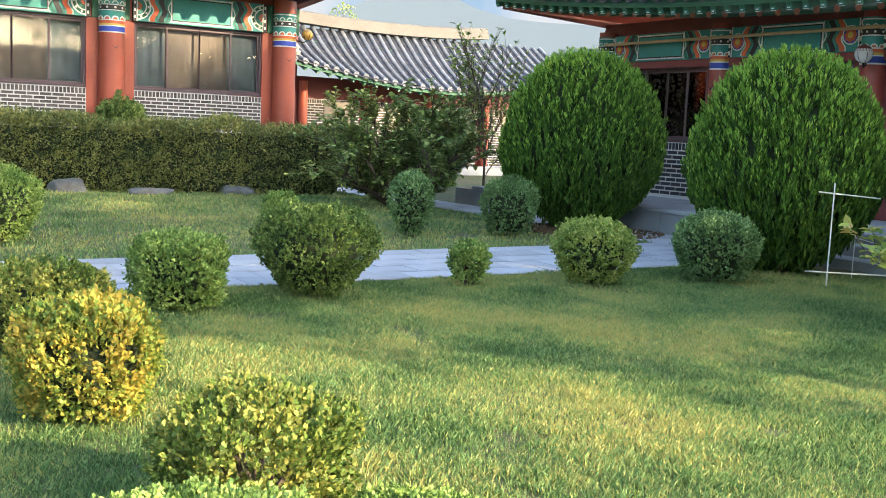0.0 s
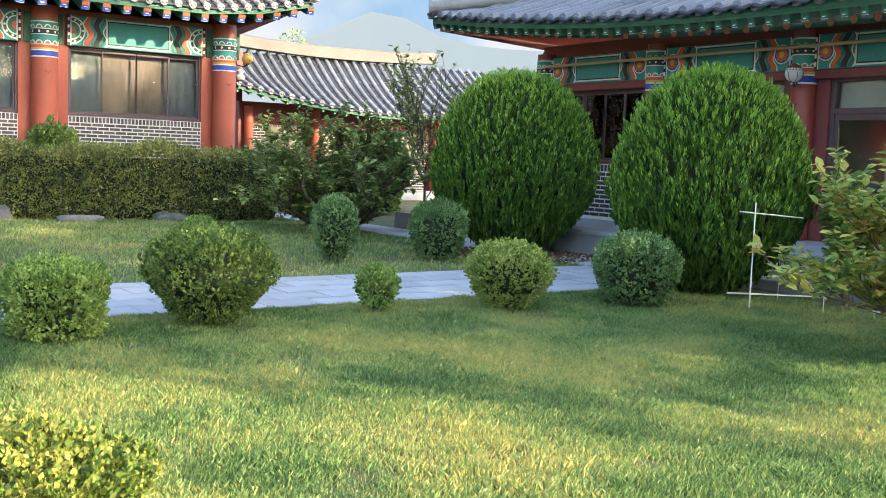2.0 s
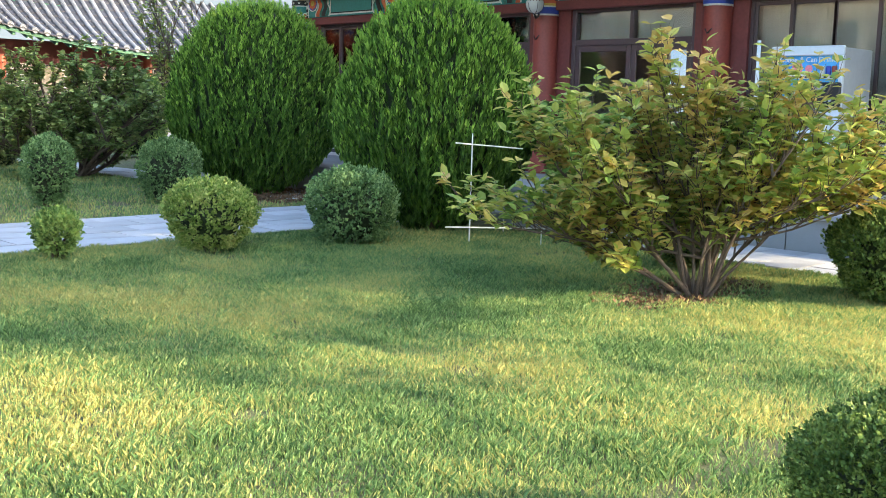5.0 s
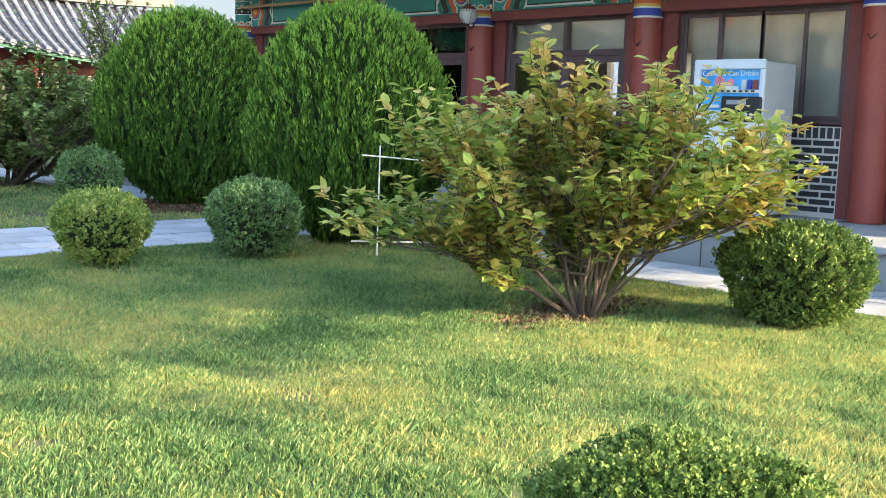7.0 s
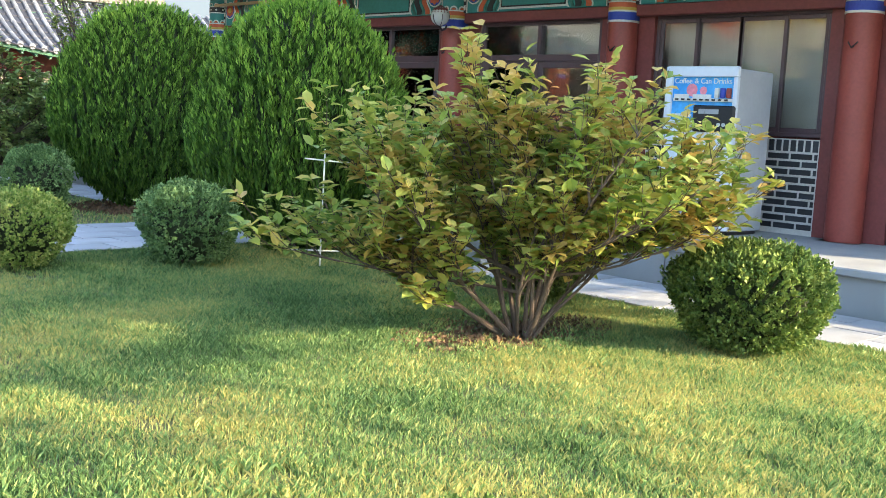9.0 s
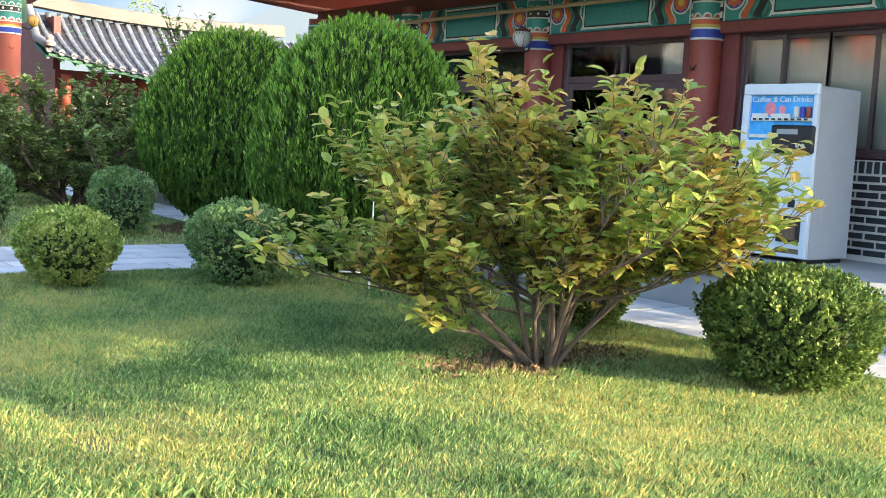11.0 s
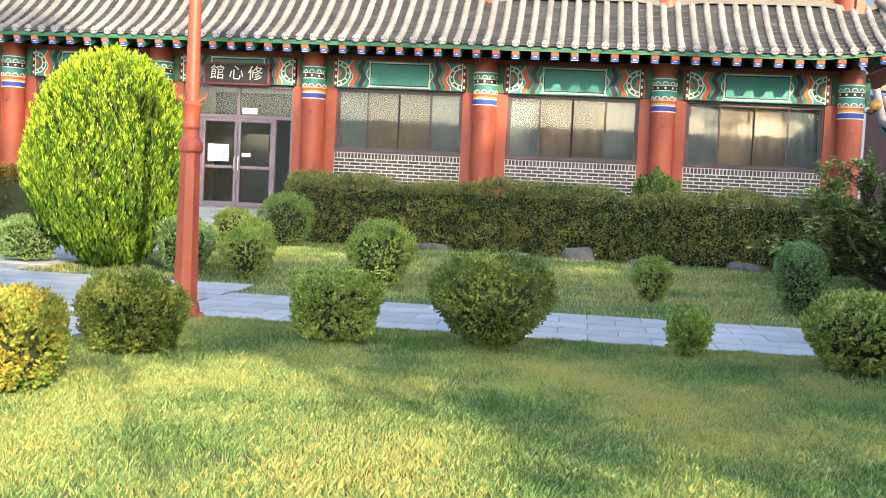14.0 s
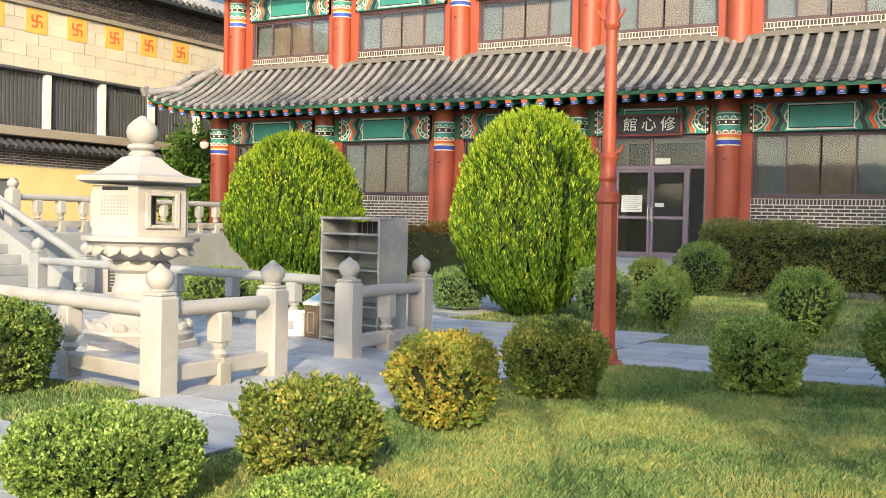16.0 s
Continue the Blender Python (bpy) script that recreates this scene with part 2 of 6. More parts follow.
# ---- mesh helpers ----
class Mesh:
    """Collects vertices and faces; every method adds a closed piece."""

    def __init__(self):
        self.v, self.f = [], []

    def add(self, verts, faces, m=None):
        n = len(self.v)
        self.v += [tuple(m @ Vector(p)) for p in verts] if m else [tuple(p) for p in verts]
        self.f += [tuple(n + i for i in f) for f in faces]
        return self

    def box(self, x0, x1, y0, y1, z0, z1, c=0.0, m=None):
        """A block with its upright and level edges chamfered by c."""
        if not c:
            v = [(x, y, z) for z in (z0, z1) for y in (y0, y1) for x in (x0, x1)]
            return self.add(v, [(0, 2, 3, 1), (4, 5, 7, 6), (0, 1, 5, 4), (2, 6, 7, 3), (0, 4, 6, 2), (1, 3, 7, 5)], m)
        rings = []
        for z, i in ((z0, c), (z0 + c, 0), (z1 - c, 0), (z1, c)):
            a0, a1, b0, b1, k = x0 + i, x1 - i, y0 + i, y1 - i, c
            rings.append([(a0 + k, b0, z), (a1 - k, b0, z), (a1, b0 + k, z), (a1, b1 - k, z), (a1 - k, b1, z), (a0 + k, b1, z), (a0, b1 - k, z), (a0, b0 + k, z)])
        return self.rings(rings, m)

    def rings(self, rings, m=None, close=True, caps=True):
        n = len(rings[0])
        v = [p for r in rings for p in r]
        f = [(k * n + i, k * n + (i + 1) % n, (k + 1) * n + (i + 1) % n, (k + 1) * n + i)
             for k in range(len(rings) - 1) for i in range(n if close else n - 1)]
        if caps:
            f += [tuple(range(n))[::-1], tuple(range((len(rings) - 1) * n, len(rings) * n))]
        return self.add(v, f, m)

    def lathe(self, profile, n=16, m=None, twist=0.0):
        """profile: (radius, height) from below upwards."""
        return self.rings([[(r * math.cos(2 * math.pi * i / n + twist), r * math.sin(2 * math.pi * i / n + twist), z) for i in range(n)] for r, z in profile], m)

    def tube(self, points, radii, n=8):
        """A tapered tube through points."""
        rings = []
        for i, p in enumerate(points):
            a, b = Vector(points[max(i - 1, 0)]), Vector(points[min(i + 1, len(points) - 1)])
            d = (b - a).normalized()
            s = d.orthogonal().normalized() if abs(d.z) > 0.9 else d.cross(Vector((0, 0, 1))).normalized()
            u = s.cross(d)
            rings.append([tuple(Vector(p) + radii[i] * (math.cos(2 * math.pi * k / n) * s + math.sin(2 * math.pi * k / n) * u)) for k in range(n)])
        return self.rings(rings)

    def plate(self, outline, depth, m=None):
        """A flat shape in the x-z plane, with its front at y=0 and its back at y=depth."""
        n = len(outline)
        v = [(x, 0, z) for x, z in outline] + [(x, depth, z) for x, z in outline]
        f = [tuple(range(n)), tuple(range(2 * n - 1, n - 1, -1))] + [(i, n + i, n + (i + 1) % n, (i + 1) % n) for i in range(n)]
        return self.add(v, f, m)

    def data(self, name, material, smooth=False):
        me = bpy.data.meshes.new(name)
        me.from_pydata(self.v, [], self.f)
        me.materials.append(material)
        bm = bmesh.new()
        bm.from_mesh(me)
        bmesh.ops.recalc_face_normals(bm, faces=bm.faces) if len(bm.faces) < 6000 else None
        bm.to_mesh(me)
        bm.free()
        if smooth:
            me.shade_smooth()
            me.set_sharp_from_angle(angle=radians(38))
        return me


def part(name, mesh, material, parent=None, label="", smooth=False, m=None):
    """One mesh object, under its thing or part."""
    ob = new(name, mesh.data(name, material, smooth) if isinstance(mesh, Mesh) else mesh)
    ob.parent = parent
    if m is not None:
        ob.matrix_basis = m
    if label:
        ob["label"] = label
    return ob


def thing(name, m, label, category, group="", kind=""):
    ob = new(name)
    ob.matrix_basis = m
    ob.empty_display_size = 0.1
    return tagged(ob, label, category, group, kind)


def setting(name, mesh, material, label="", category="", smooth=False):
    return tagged(part(name, mesh, material, None, "", smooth), label, category, "", "structure")


def fast_mesh(name, verts, faces_size, material):
    """Loose pieces of faces_size corners each, from an array of corner places."""
    me = bpy.data.meshes.new(name)
    n = len(verts)
    me.vertices.add(n)
    me.vertices.foreach_set("co", verts.astype(np.float32).ravel())
    me.loops.add(n)
    me.loops.foreach_set("vertex_index", np.arange(n, dtype=np.int32))
    me.polygons.add(n // faces_size)
    me.polygons.foreach_set("loop_start", np.arange(0, n, faces_size, dtype=np.int32))
    me.update(calc_edges=True)
    me.materials.append(material)
    return me


RNG = np.random.default_rng(7)


def leaves(centres, normals, size, up=0.0, aspect=0.55, spread=0.7):
    """Diamond leaves at centres, leaning about normals; size may be an array."""
    n = len(centres)
    size = np.broadcast_to(size, (n,)) * RNG.uniform(0.7, 1.25, n)
    d = normals + RNG.normal(0, spread, (n, 3))
    d[:, 2] += up
    d /= np.linalg.norm(d, axis=1)[:, None] + 1e-9
    s = np.cross(d, RNG.normal(0, 1, (n, 3)))
    s /= np.linalg.norm(s, axis=1)[:, None] + 1e-9
    w = np.cross(d, s) * 0.18
    L = size[:, None]
    v = np.empty((n, 4, 3))
    v[:, 0] = centres - d * L * 0.5
    v[:, 1] = centres + s * L * aspect * 0.5 + w * L
    v[:, 2] = centres + d * L * 0.5
    v[:, 3] = centres - s * L * aspect * 0.5 + w * L
    return v.reshape(-1, 3)


# ---- ground ----
me = Mesh()
me.add([(x, y, 0) for y in (-900, -30, 0, 30, 60, 900) for x in (-900, -30, 0, 30, 60, 900)],
       [(j * 6 + i, j * 6 + i + 1, j * 6 + i + 7, j * 6 + i + 6) for j in range(5) for i in range(5)])
setting("ground", me, SOIL, "lawn soil with thatch and bare patches", "ground")


# paved areas: x0, x1, y0, y1
PATHS = [(0.75, 12.0, 9.95, 12.15), (-9.0, 0.75, 6.0, 13.2), (-1.0, 0.66, 3.0, 6.0), (-9.0, -1.0, 3.0, 4.6), (-6.5, -2.6, 13.2, 25.0), (10.75, 12.0, -6.0, 9.95), (10.9, 12.0, 12.15, 24.0)]


def paved(x, y):
    return any(a - 0.02 < x < b + 0.02 and c - 0.02 < y < d + 0.02 for a, b, c, d in PATHS)


# ---- left hall, two storeys ----
LCOLS = [11.06, 6.69, 2.33, -2.02, -6.08, -10.13, -14.34, -18.55]
LY, EAVE_Y, EAVE_Z = 26.35, 24.85, 4.83


def wave(t, a):
    return a * math.sin(t)


def band(x0, x1, z0, z1, amp, n=14, phase=0.0):
    """An upright ribbon with wavy sides between x0 and x1."""
    zs = [z0 + (z1 - z0) * i / n for i in range(n + 1)]
    return [(x0 + wave(6.3 * i / n * 1.5 + phase, amp), z) for i, z in enumerate(zs)] + [(x1 + wave(6.3 * i / n * 1.5 + phase, amp), z) for i, z in reversed(list(enumerate(zs)))]


def fan(cx, cz, r0, r1, a0, a1, n=12):
    return [(cx + r1 * math.cos(a0 + (a1 - a0) * i / n), cz + r1 * math.sin(a0 + (a1 - a0) * i / n)) for i in range(n + 1)] + \
           [(cx + r0 * math.cos(a1 - (a1 - a0) * i / n), cz + r0 * math.sin(a1 - (a1 - a0) * i / n)) for i in range(n + 1)]


def painted_beam(parent, w, h, m, ends=True, flower=ORANGE, full=False):
    """A painted lintel: teal field, framed centre, wavy ribbons and half flowers at both ends; it faces -y, centred on x."""
    beam = part("painted_beam", Mesh().box(-w / 2, w / 2, 0, 0.14, 0, h, 0.008), TEAL, parent, "lintel painted in teal, red, white and green", m=m)
    e = w * 0.27

    def bit(name, outline, material, y):
        part(name, Mesh().plate(outline, 0.14, pose(0, -y, 0)), material, beam)

    c = w / 2 - e
    bit("centre_border", [(-c, 0.05 * h), (c, 0.05 * h), (c, 0.95 * h), (-c, 0.95 * h)], WHITE, 0.004)
    bit("centre_line", [(-c + .03, 0.10 * h), (c - .03, 0.10 * h), (c - .03, 0.90 * h), (-c + .03, 0.90 * h)], BLACK, 0.008)
    bit("centre_panel", [(-c + .05, 0.14 * h), (c - .05, 0.14 * h), (c - .05, 0.86 * h), (-c + .05, 0.86 * h)], TEAL, 0.012)
    for s in (-1, 1):
        def at(a):
            return s * (w / 2 - a)
        for k, (a, b, material) in enumerate(((0.64, 0.70, JADE), (0.72, 0.86, BLACK), (0.88, 0.94, JADE), (0.96, 0.985, WHITE))):
            bit("ribbon", band(at(a * e), at(b * e), 0.02 * h, 0.98 * h, 0.05 * e * s, phase=k), material, 0.006 + 0.003 * k)
        bit("red_ribbon", band(at(0.50 * e), at(0.62 * e), 0.02 * h, 0.98 * h, 0.06 * e * s, phase=1.0), flower, 0.010)
        bit("white_ribbon", band(at(0.46 * e), at(0.485 * e), 0.02 * h, 0.98 * h, 0.06 * e * s, phase=1.0), WHITE, 0.013)
        bit("end_border", [(at(0.09 * e), 0), (at(0.115 * e), 0), (at(0.115 * e), h), (at(0.09 * e), h)], WHITE, 0.006)
        bit("end_band", [(at(0.0), 0), (at(0.085 * e), 0), (at(0.085 * e), h), (at(0.0), h)], BLACK, 0.005)
        for k in range(4):
            z = h * (0.14 + 0.24 * k)
            bit("dot", [(at(0.02 * e), z - 0.035), (at(0.068 * e), z - 0.035), (at(0.068 * e), z + 0.035), (at(0.02 * e), z + 0.035)], WHITE, 0.010)
        if full:
            fx, fz, fr = at(0.30 * e), h * 0.5, 0.165 * e
            for r0, r1, material, y in ((0.001, 1.25, GREEN, 0.015), (1.10, 1.25, WHITE, 0.016), (0.001, 1.05, BLUE, 0.017), (0.001, 0.42, YELLOW, 0.024)):
                bit("medallion", fan(fx, fz, r0 * fr, r1 * fr, 0, 6.2831, 18) if r0 > .01 else fan(fx, fz, 0, r1 * fr, 0, 6.2831, 18)[:19], material, y)
            for k in range(8):
                a = k * math.pi / 4
                bit("petal", fan(fx + 0.66 * fr * math.cos(a), fz + 0.66 * fr * math.sin(a), 0, 0.30 * fr, 0, 6.2831, 8)[:9], ORANGE, 0.020)
            continue
        cx = at(0.12 * e)
        q = (math.pi / 2, 3 * math.pi / 2) if s > 0 else (-math.pi / 2, math.pi / 2)
        for r0, r1, material, y in ((0.30, 0.335, WHITE, 0.007), (0.235, 0.295, GREEN, 0.008), (0.20, 0.23, WHITE, 0.009), (0.10, 0.19, JADE, 0.010), (0.03, 0.10, flower, 0.012)):
            bit("half_flower", fan(cx, h * 0.5, r0 * e * 1.05, r1 * e * 1.05, *q), material, y)
        for k in range(5):
            a = q[0] + (q[1] - q[0]) * (k + 0.5) / 5
            px, pz = cx + 0.265 * e * math.cos(a) * 1.05, h * 0.5 + 0.265 * e * math.sin(a) * 1.05
            bit("petal_dot", fan(px, pz, 0.0, 0.03 * e, 0, 6.28, 8)[:9], WHITE, 0.014)
    return beam


def capital(parent, r, z0, z1):
    """Painted bands round the top of a column."""
    def ring(name, a, b, material, out):
        part(name, Mesh().lathe([(r + out, z0 + (z1 - z0) * a), (r + out, z0 + (z1 - z0) * b)], 24), material, parent, smooth=True)
    ring("capital", 0.0, 1.0, TEAL, 0.006)
    for a, b, material in ((0.0, 0.035, WHITE), (0.035, 0.17, BLUE), (0.17, 0.20, WHITE), (0.20, 0.25, YELLOW), (0.25, 0.33, ORANGE), (0.33, 0.355, WHITE),
                           (0.60, 0.625, WHITE), (0.625, 0.75, BLACK), (0.75, 0.775, WHITE), (0.94, 0.97, WHITE)):
        ring("painted_band", a, b, material, 0.011)
    n = 10
    tri, arc, dots = Mesh(), Mesh(), Mesh()
    for i in range(n):
        a = 2 * math.pi * i / n
        m = pose(0, 0, 0, 0, 0, math.degrees(a)) @ pose(0, -(r + 0.014), 0)
        h = z1 - z0
        arc.plate(fan(0, z0 + 0.36 * h, r * 0.20, r * 0.30, 0, math.pi, 8), 0.01, m)
        tri.plate(fan(0, z0 + 0.36 * h, 0.001, r * 0.16, 0, math.pi, 8), 0.01, m)
        arc.plate(fan(0, z0 + 0.79 * h, r * 0.18, r * 0.26, 0, math.pi, 8), 0.01, m)
        dots.plate(fan(0, z0 + 0.688 * h, 0.001, r * 0.10, 0, 6.28, 8)[:9], 0.01, m)
    part("scallops", arc, WHITE, parent)
    part("petals", tri, ORANGE, parent)
    part("dots", dots, WHITE, parent)


def column(x, y, z0, z1, r, paint, cap0, cap1, label, base=True):
    t = thing("painted_column", pose(x, y, z0), label, "column", "columns", "structure")
    part("shaft", Mesh().lathe([(r * 1.02, 0), (r, (z1 - z0) * 0.4), (r * 0.97, z1 - z0)], 28), paint, t, smooth=True)
    if cap1:
        capital(t, r * 0.975, cap0 - z0, cap1 - z0)
    hook = Mesh().tube([(-0.05, -r - 0.02, cap0 - z0 - 0.30), (0, -r - 0.05, cap0 - z0 - 0.36), (0.06, -r - 0.03, cap0 - z0 - 0.30)], [0.008] * 3, 6)
    hook.tube([(0, -r - 0.05, cap0 - z0 - 0.36), (0, -r + 0.02, cap0 - z0 - 0.34)], [0.008] * 2, 6)
    part("iron_hook", hook, BLACK, t, "small iron hook")
    if base:
        part("base_stone", Mesh().box(-r * 1.3, r * 1.3, -r * 1.3, r * 1.3, -0.12, 0.0, 0.02), STONE, t)
    return t


BRICK_ME = {}


def brick_panel(parent, x0, x1, z0, z1, m, material, single, bl=0.275, bh=0.060, j=0.026):
    """Running bond with a soldier course on top, each brick proud of the pale mortar; faces -y."""
    part("mortar_bed", Mesh().box(x0, x1, 0.012, 0.2, z0, z1), GROUT, parent, m=m)
    rows = []
    sold = bl * 0.5
    n = max(1, int((x1 - x0) / (bh + j)))
    step = (x1 - x0) / n
    rows += [(x0 + step * i + j / 2, x0 + step * (i + 1) - j / 2, z1 - sold, z1 - j / 2) for i in range(n)]
    z, k = z1 - sold - j, 0
    while z - bh > z0:
        x = x0 + j / 2 - (bl / 2 if k % 2 else 0)
        while x < x1 - 0.03:
            a, b = max(x, x0 + j / 2), min(x + bl - j, x1 - j / 2)
            if b - a > 0.03:
                rows.append((a, b, z - bh, z))
            x += bl
        z -= bh + j
        k += 1
    rest = Mesh()
    for a, b, c, d in rows:
        if single:
            key = (round(b - a, 3), round(d - c, 3), material.name)
            if key not in BRICK_ME:
                w, h = key[:2]
                BRICK_ME[key] = Mesh().rings([[(-w / 2, 0.06, -h / 2), (w / 2, 0.06, -h / 2), (w / 2, 0.06, h / 2), (-w / 2, 0.06, h / 2)],
                                              [(-w / 2, 0.004, -h / 2), (w / 2, 0.004, -h / 2), (w / 2, 0.004, h / 2), (-w / 2, 0.004, h / 2)],
                                              [(-w / 2 + .005, 0, -h / 2 + .005), (w / 2 - .005, 0, -h / 2 + .005), (w / 2 - .005, 0, h / 2 - .005), (-w / 2 + .005, 0, h / 2 - .005)]]).data("brick", material)
            part("brick", BRICK_ME[key], None, parent, m=m @ pose((a + b) / 2, random.uniform(-0.002, 0.002), (c + d) / 2))
        else:
            rest.box(a, b, random.uniform(-0.002, 0.002), 0.05, c, d)
    if not single:
        tagged(part("bricks", rest, material, parent, m=m), kind="stuff")


def sash_window(name, w, h, m, sashes, curtain=True, depth=0.10, frame_mat=None, label="window with sliding sashes and curtains behind"):
    """A window of sliding sashes: sashes is a list of (x0, x1, in_front, curtain material)."""
    fm = frame_mat or FRAME
    t = thing(name, m, label, "window", "", "structure")
    f = 0.05
    for nm, b in (("frame_head", (-w / 2, w / 2, h - f, h)), ("frame_foot", (-w / 2, w / 2, 0, f)), ("frame_side", (-w / 2, -w / 2 + f, f, h - f)), ("frame_side", (w / 2 - f, w / 2, f, h - f))):
        part(nm, Mesh().box(b[0], b[1], 0, depth, b[2], b[3], 0.006), fm, t)
    for x0, x1, front, cm in sashes:
        y = 0.02 if front else 0.055
        s = part("sash", Mesh().box(x0, x0 + 0.045, y, y + 0.03, f, h - f, 0.005).box(x1 - 0.045, x1, y, y + 0.03, f, h - f, 0.005)
                 .box(x0 + 0.045, x1 - 0.045, y, y + 0.03, f, f + 0.05, 0.005).box(x0 + 0.045, x1 - 0.045, y, y + 0.03, h - f - 0.05, h - f, 0.005), fm, t)
        p = part("pane", Mesh().box(x0 + 0.045, x1 - 0.045, y + 0.012, y + 0.018, f + 0.05, h - f - 0.05), GLASS, s)
        p.visible_shadow = False
        if cm:
            n = 24
            ring = [(x0 + (x1 - x0) * i / n, 0.22 + 0.003 * math.sin(i * 0.9 + x0 * 5)) for i in range(n + 1)]
            me = Mesh()
            for k in range(n):
                (a, ya), (b, yb) = ring[k], ring[k + 1]
                me.add([(a, ya, 0.04), (b, yb, 0.04), (b, yb, h - 0.02), (a, ya, h - 0.02)], [(0, 1, 2, 3)])
            part("curtain", me, cm, t, "hanging curtain, bluish ones standing for reflected sky", smooth=True)
    return t


def left_bay(i, upper=False):
    xa, xb = LCOLS[i + 1], LCOLS[i]
    cx, w = (xa + xb) / 2, xb - xa - 1.12
    return xa, xb, cx, w


# walls of the left hall (the openings go through)
me, up = Mesh(), Mesh()
DOOR_BAY = 3
for i in range(7):
    xa, xb, cx, w = left_bay(i)
    lo = 2.17 if i != DOOR_BAY else 0.62
    me.box(cx + w / 2, xb + (0.26 if i == 0 else 0.0), LY, LY + 0.25, 0.62, 4.62)
    me.box(xa - (0.26 if i == 6 else 0.0), cx - w / 2, LY, LY + 0.25, 0.62, 4.62)
    up.box(cx + w / 2, xb + (0.26 if i == 0 else 0.0), 27.1, 27.35, 5.6, 9.2)
    up.box(xa - (0.26 if i == 6 else 0.0), cx - w / 2, 27.1, 27.35, 5.6, 9.2)
    up.box(cx - w / 2, cx + w / 2, 27.12, 27.35, 5.6, 6.6)
    up.box(cx - w / 2, cx + w / 2, 27.12, 27.35, 7.85, 9.2)
    me.box(cx - w / 2, cx + w / 2, LY + 0.02, LY + 0.25, 3.80, 4.62)
    if i != DOOR_BAY:
        me.box(cx - w / 2, cx + w / 2, LY + 0.22, LY + 0.3, 0.62, 2.17)
me.box(11.12, 11.32, 26.62, 30.6, 0.62, 9.2).box(-18.81, -18.65, 26.62, 30.4, 0.62, 9.2)
setting("wall_left_hall", me, RED, "vermilion painted wall of the left hall", "wall")
setting("wall_left_hall_upper", up, RED, "vermilion upper storey wall", "wall")
me = Mesh().box(-18.8, 11.1, 30.4, 30.6, 0.6, 9.2)
me.box(-18.64, 11.1, 26.62, 30.4, 5.2, 5.5)
setting("wall_left_hall_inner", me, ROOM, "plain inner walls and floor slab of the hall", "wall")
setting("roof_slab_left_hall", Mesh().box(-20.9, 13.3, 25.0, 32.0, 9.2, 9.5), TILE, "plain roof slab over the hall", "roof")
setting("plinth_left_hall", Mesh().box(-19.3, 11.8, 25.35, 30.6, 0.0, 0.62, 0.02), STONE, "granite plinth of the hall", "plinth")
me = Mesh()
for k in range(4):
    me.box(-6.2, -2.2, 25.35 - 0.32 * (k + 1), 25.35 - 0.32 * k, 0.0, 0.50 - 0.125 * k, 0.01)
setting("steps_left_hall", me, STONE, "granite steps up to the glazed door", "steps")

for i in range(7):
    xa, xb, cx, w = left_bay(i)
    painted_beam(None if False else thing("lintel", pose(cx, LY - 0.10, 3.80), "long lintel painted with teal panel and half flowers", "beam", "lintels", "structure"), w + 0.12, 0.70, pose(0, 0, 0))
    if i != DOOR_BAY:
        q = w / 4
        tone = [SKY_CURTAIN, CURTAIN, CURTAIN, SKY_CURTAIN] if i != 4 else [CURTAIN, CURTAIN, CURTAIN, SKY_CURTAIN]
        sash_window("window_%d" % (i + 1), w, 1.60, pose(cx, LY + 0.05, 2.19),
                    [(-w / 2 + .05, -q + 0.02, False, tone[0]), (-q - 0.02, 0.02, True, tone[1]), (-0.02, q + 0.02, True, tone[2]), (q - 0.02, w / 2 - .05, False, tone[3])],
                    label="wide window with dark frame, two middle sashes curtained in beige")
        wall = thing("brick_sill_wall", pose(cx, LY - 0.02, 0), "grey brick wall with white joints under the window", "brick wall", "sill walls", "structure")
        brick_panel(wall, -w / 2, w / 2, 0.62 if i > 1 else 1.0, 2.17, pose(0, 0, 0), BRICK, i < 2)
    uw = thing("upper_sill", pose(cx, 27.06, 0), "soldier course of pale brick under the upper window", "brick sill", "upper sills", "structure")
    brick_panel(uw, -w / 2 + 0.02, w / 2 - 0.02, 6.36, 6.62, pose(0, 0, 0), BRICK, False)
    q = w / 4
    sash_window("upper_window_%d" % (i + 1), w, 1.22, pose(cx, 27.13, 6.63),
                [(-w / 2 + .05, -q + 0.02, False, SKY_CURTAIN), (-q - 0.02, 0.02, True, CURTAIN), (-0.02, q + 0.02, True, CURTAIN), (q - 0.02, w / 2 - .05, False, SKY_CURTAIN)],
                label="upper window with dark frame and beige blinds")
    painted_beam(thing("upper_lintel", pose(cx, 27.0, 7.88), "upper lintel painted with teal panel", "beam", "lintels", "structure"), w + 0.12, 0.70, pose(0, 0, 0))
for x in LCOLS:
    column(x, LY - 0.12, 0.62, 4.62, 0.295, RED, 3.46, 4.30, "tall vermilion column with painted capital")
    column(x, 27.0, 5.7, 9.2, 0.295, RED, 7.70, 8.5, "vermilion column of the upper storey", base=False)
    for s in (-1, 1):
        part("green_block", Mesh().box(x + s * 0.28 - 0.16, x + s * 0.28 + 0.16, LY - 0.03, LY + 0.05, 3.80, 4.5, 0.01), GREEN,
             thing("bracket_block", pose(0, 0, 0), "dark green painted block beside the capital", "bracket", "bracket blocks", "structure"))


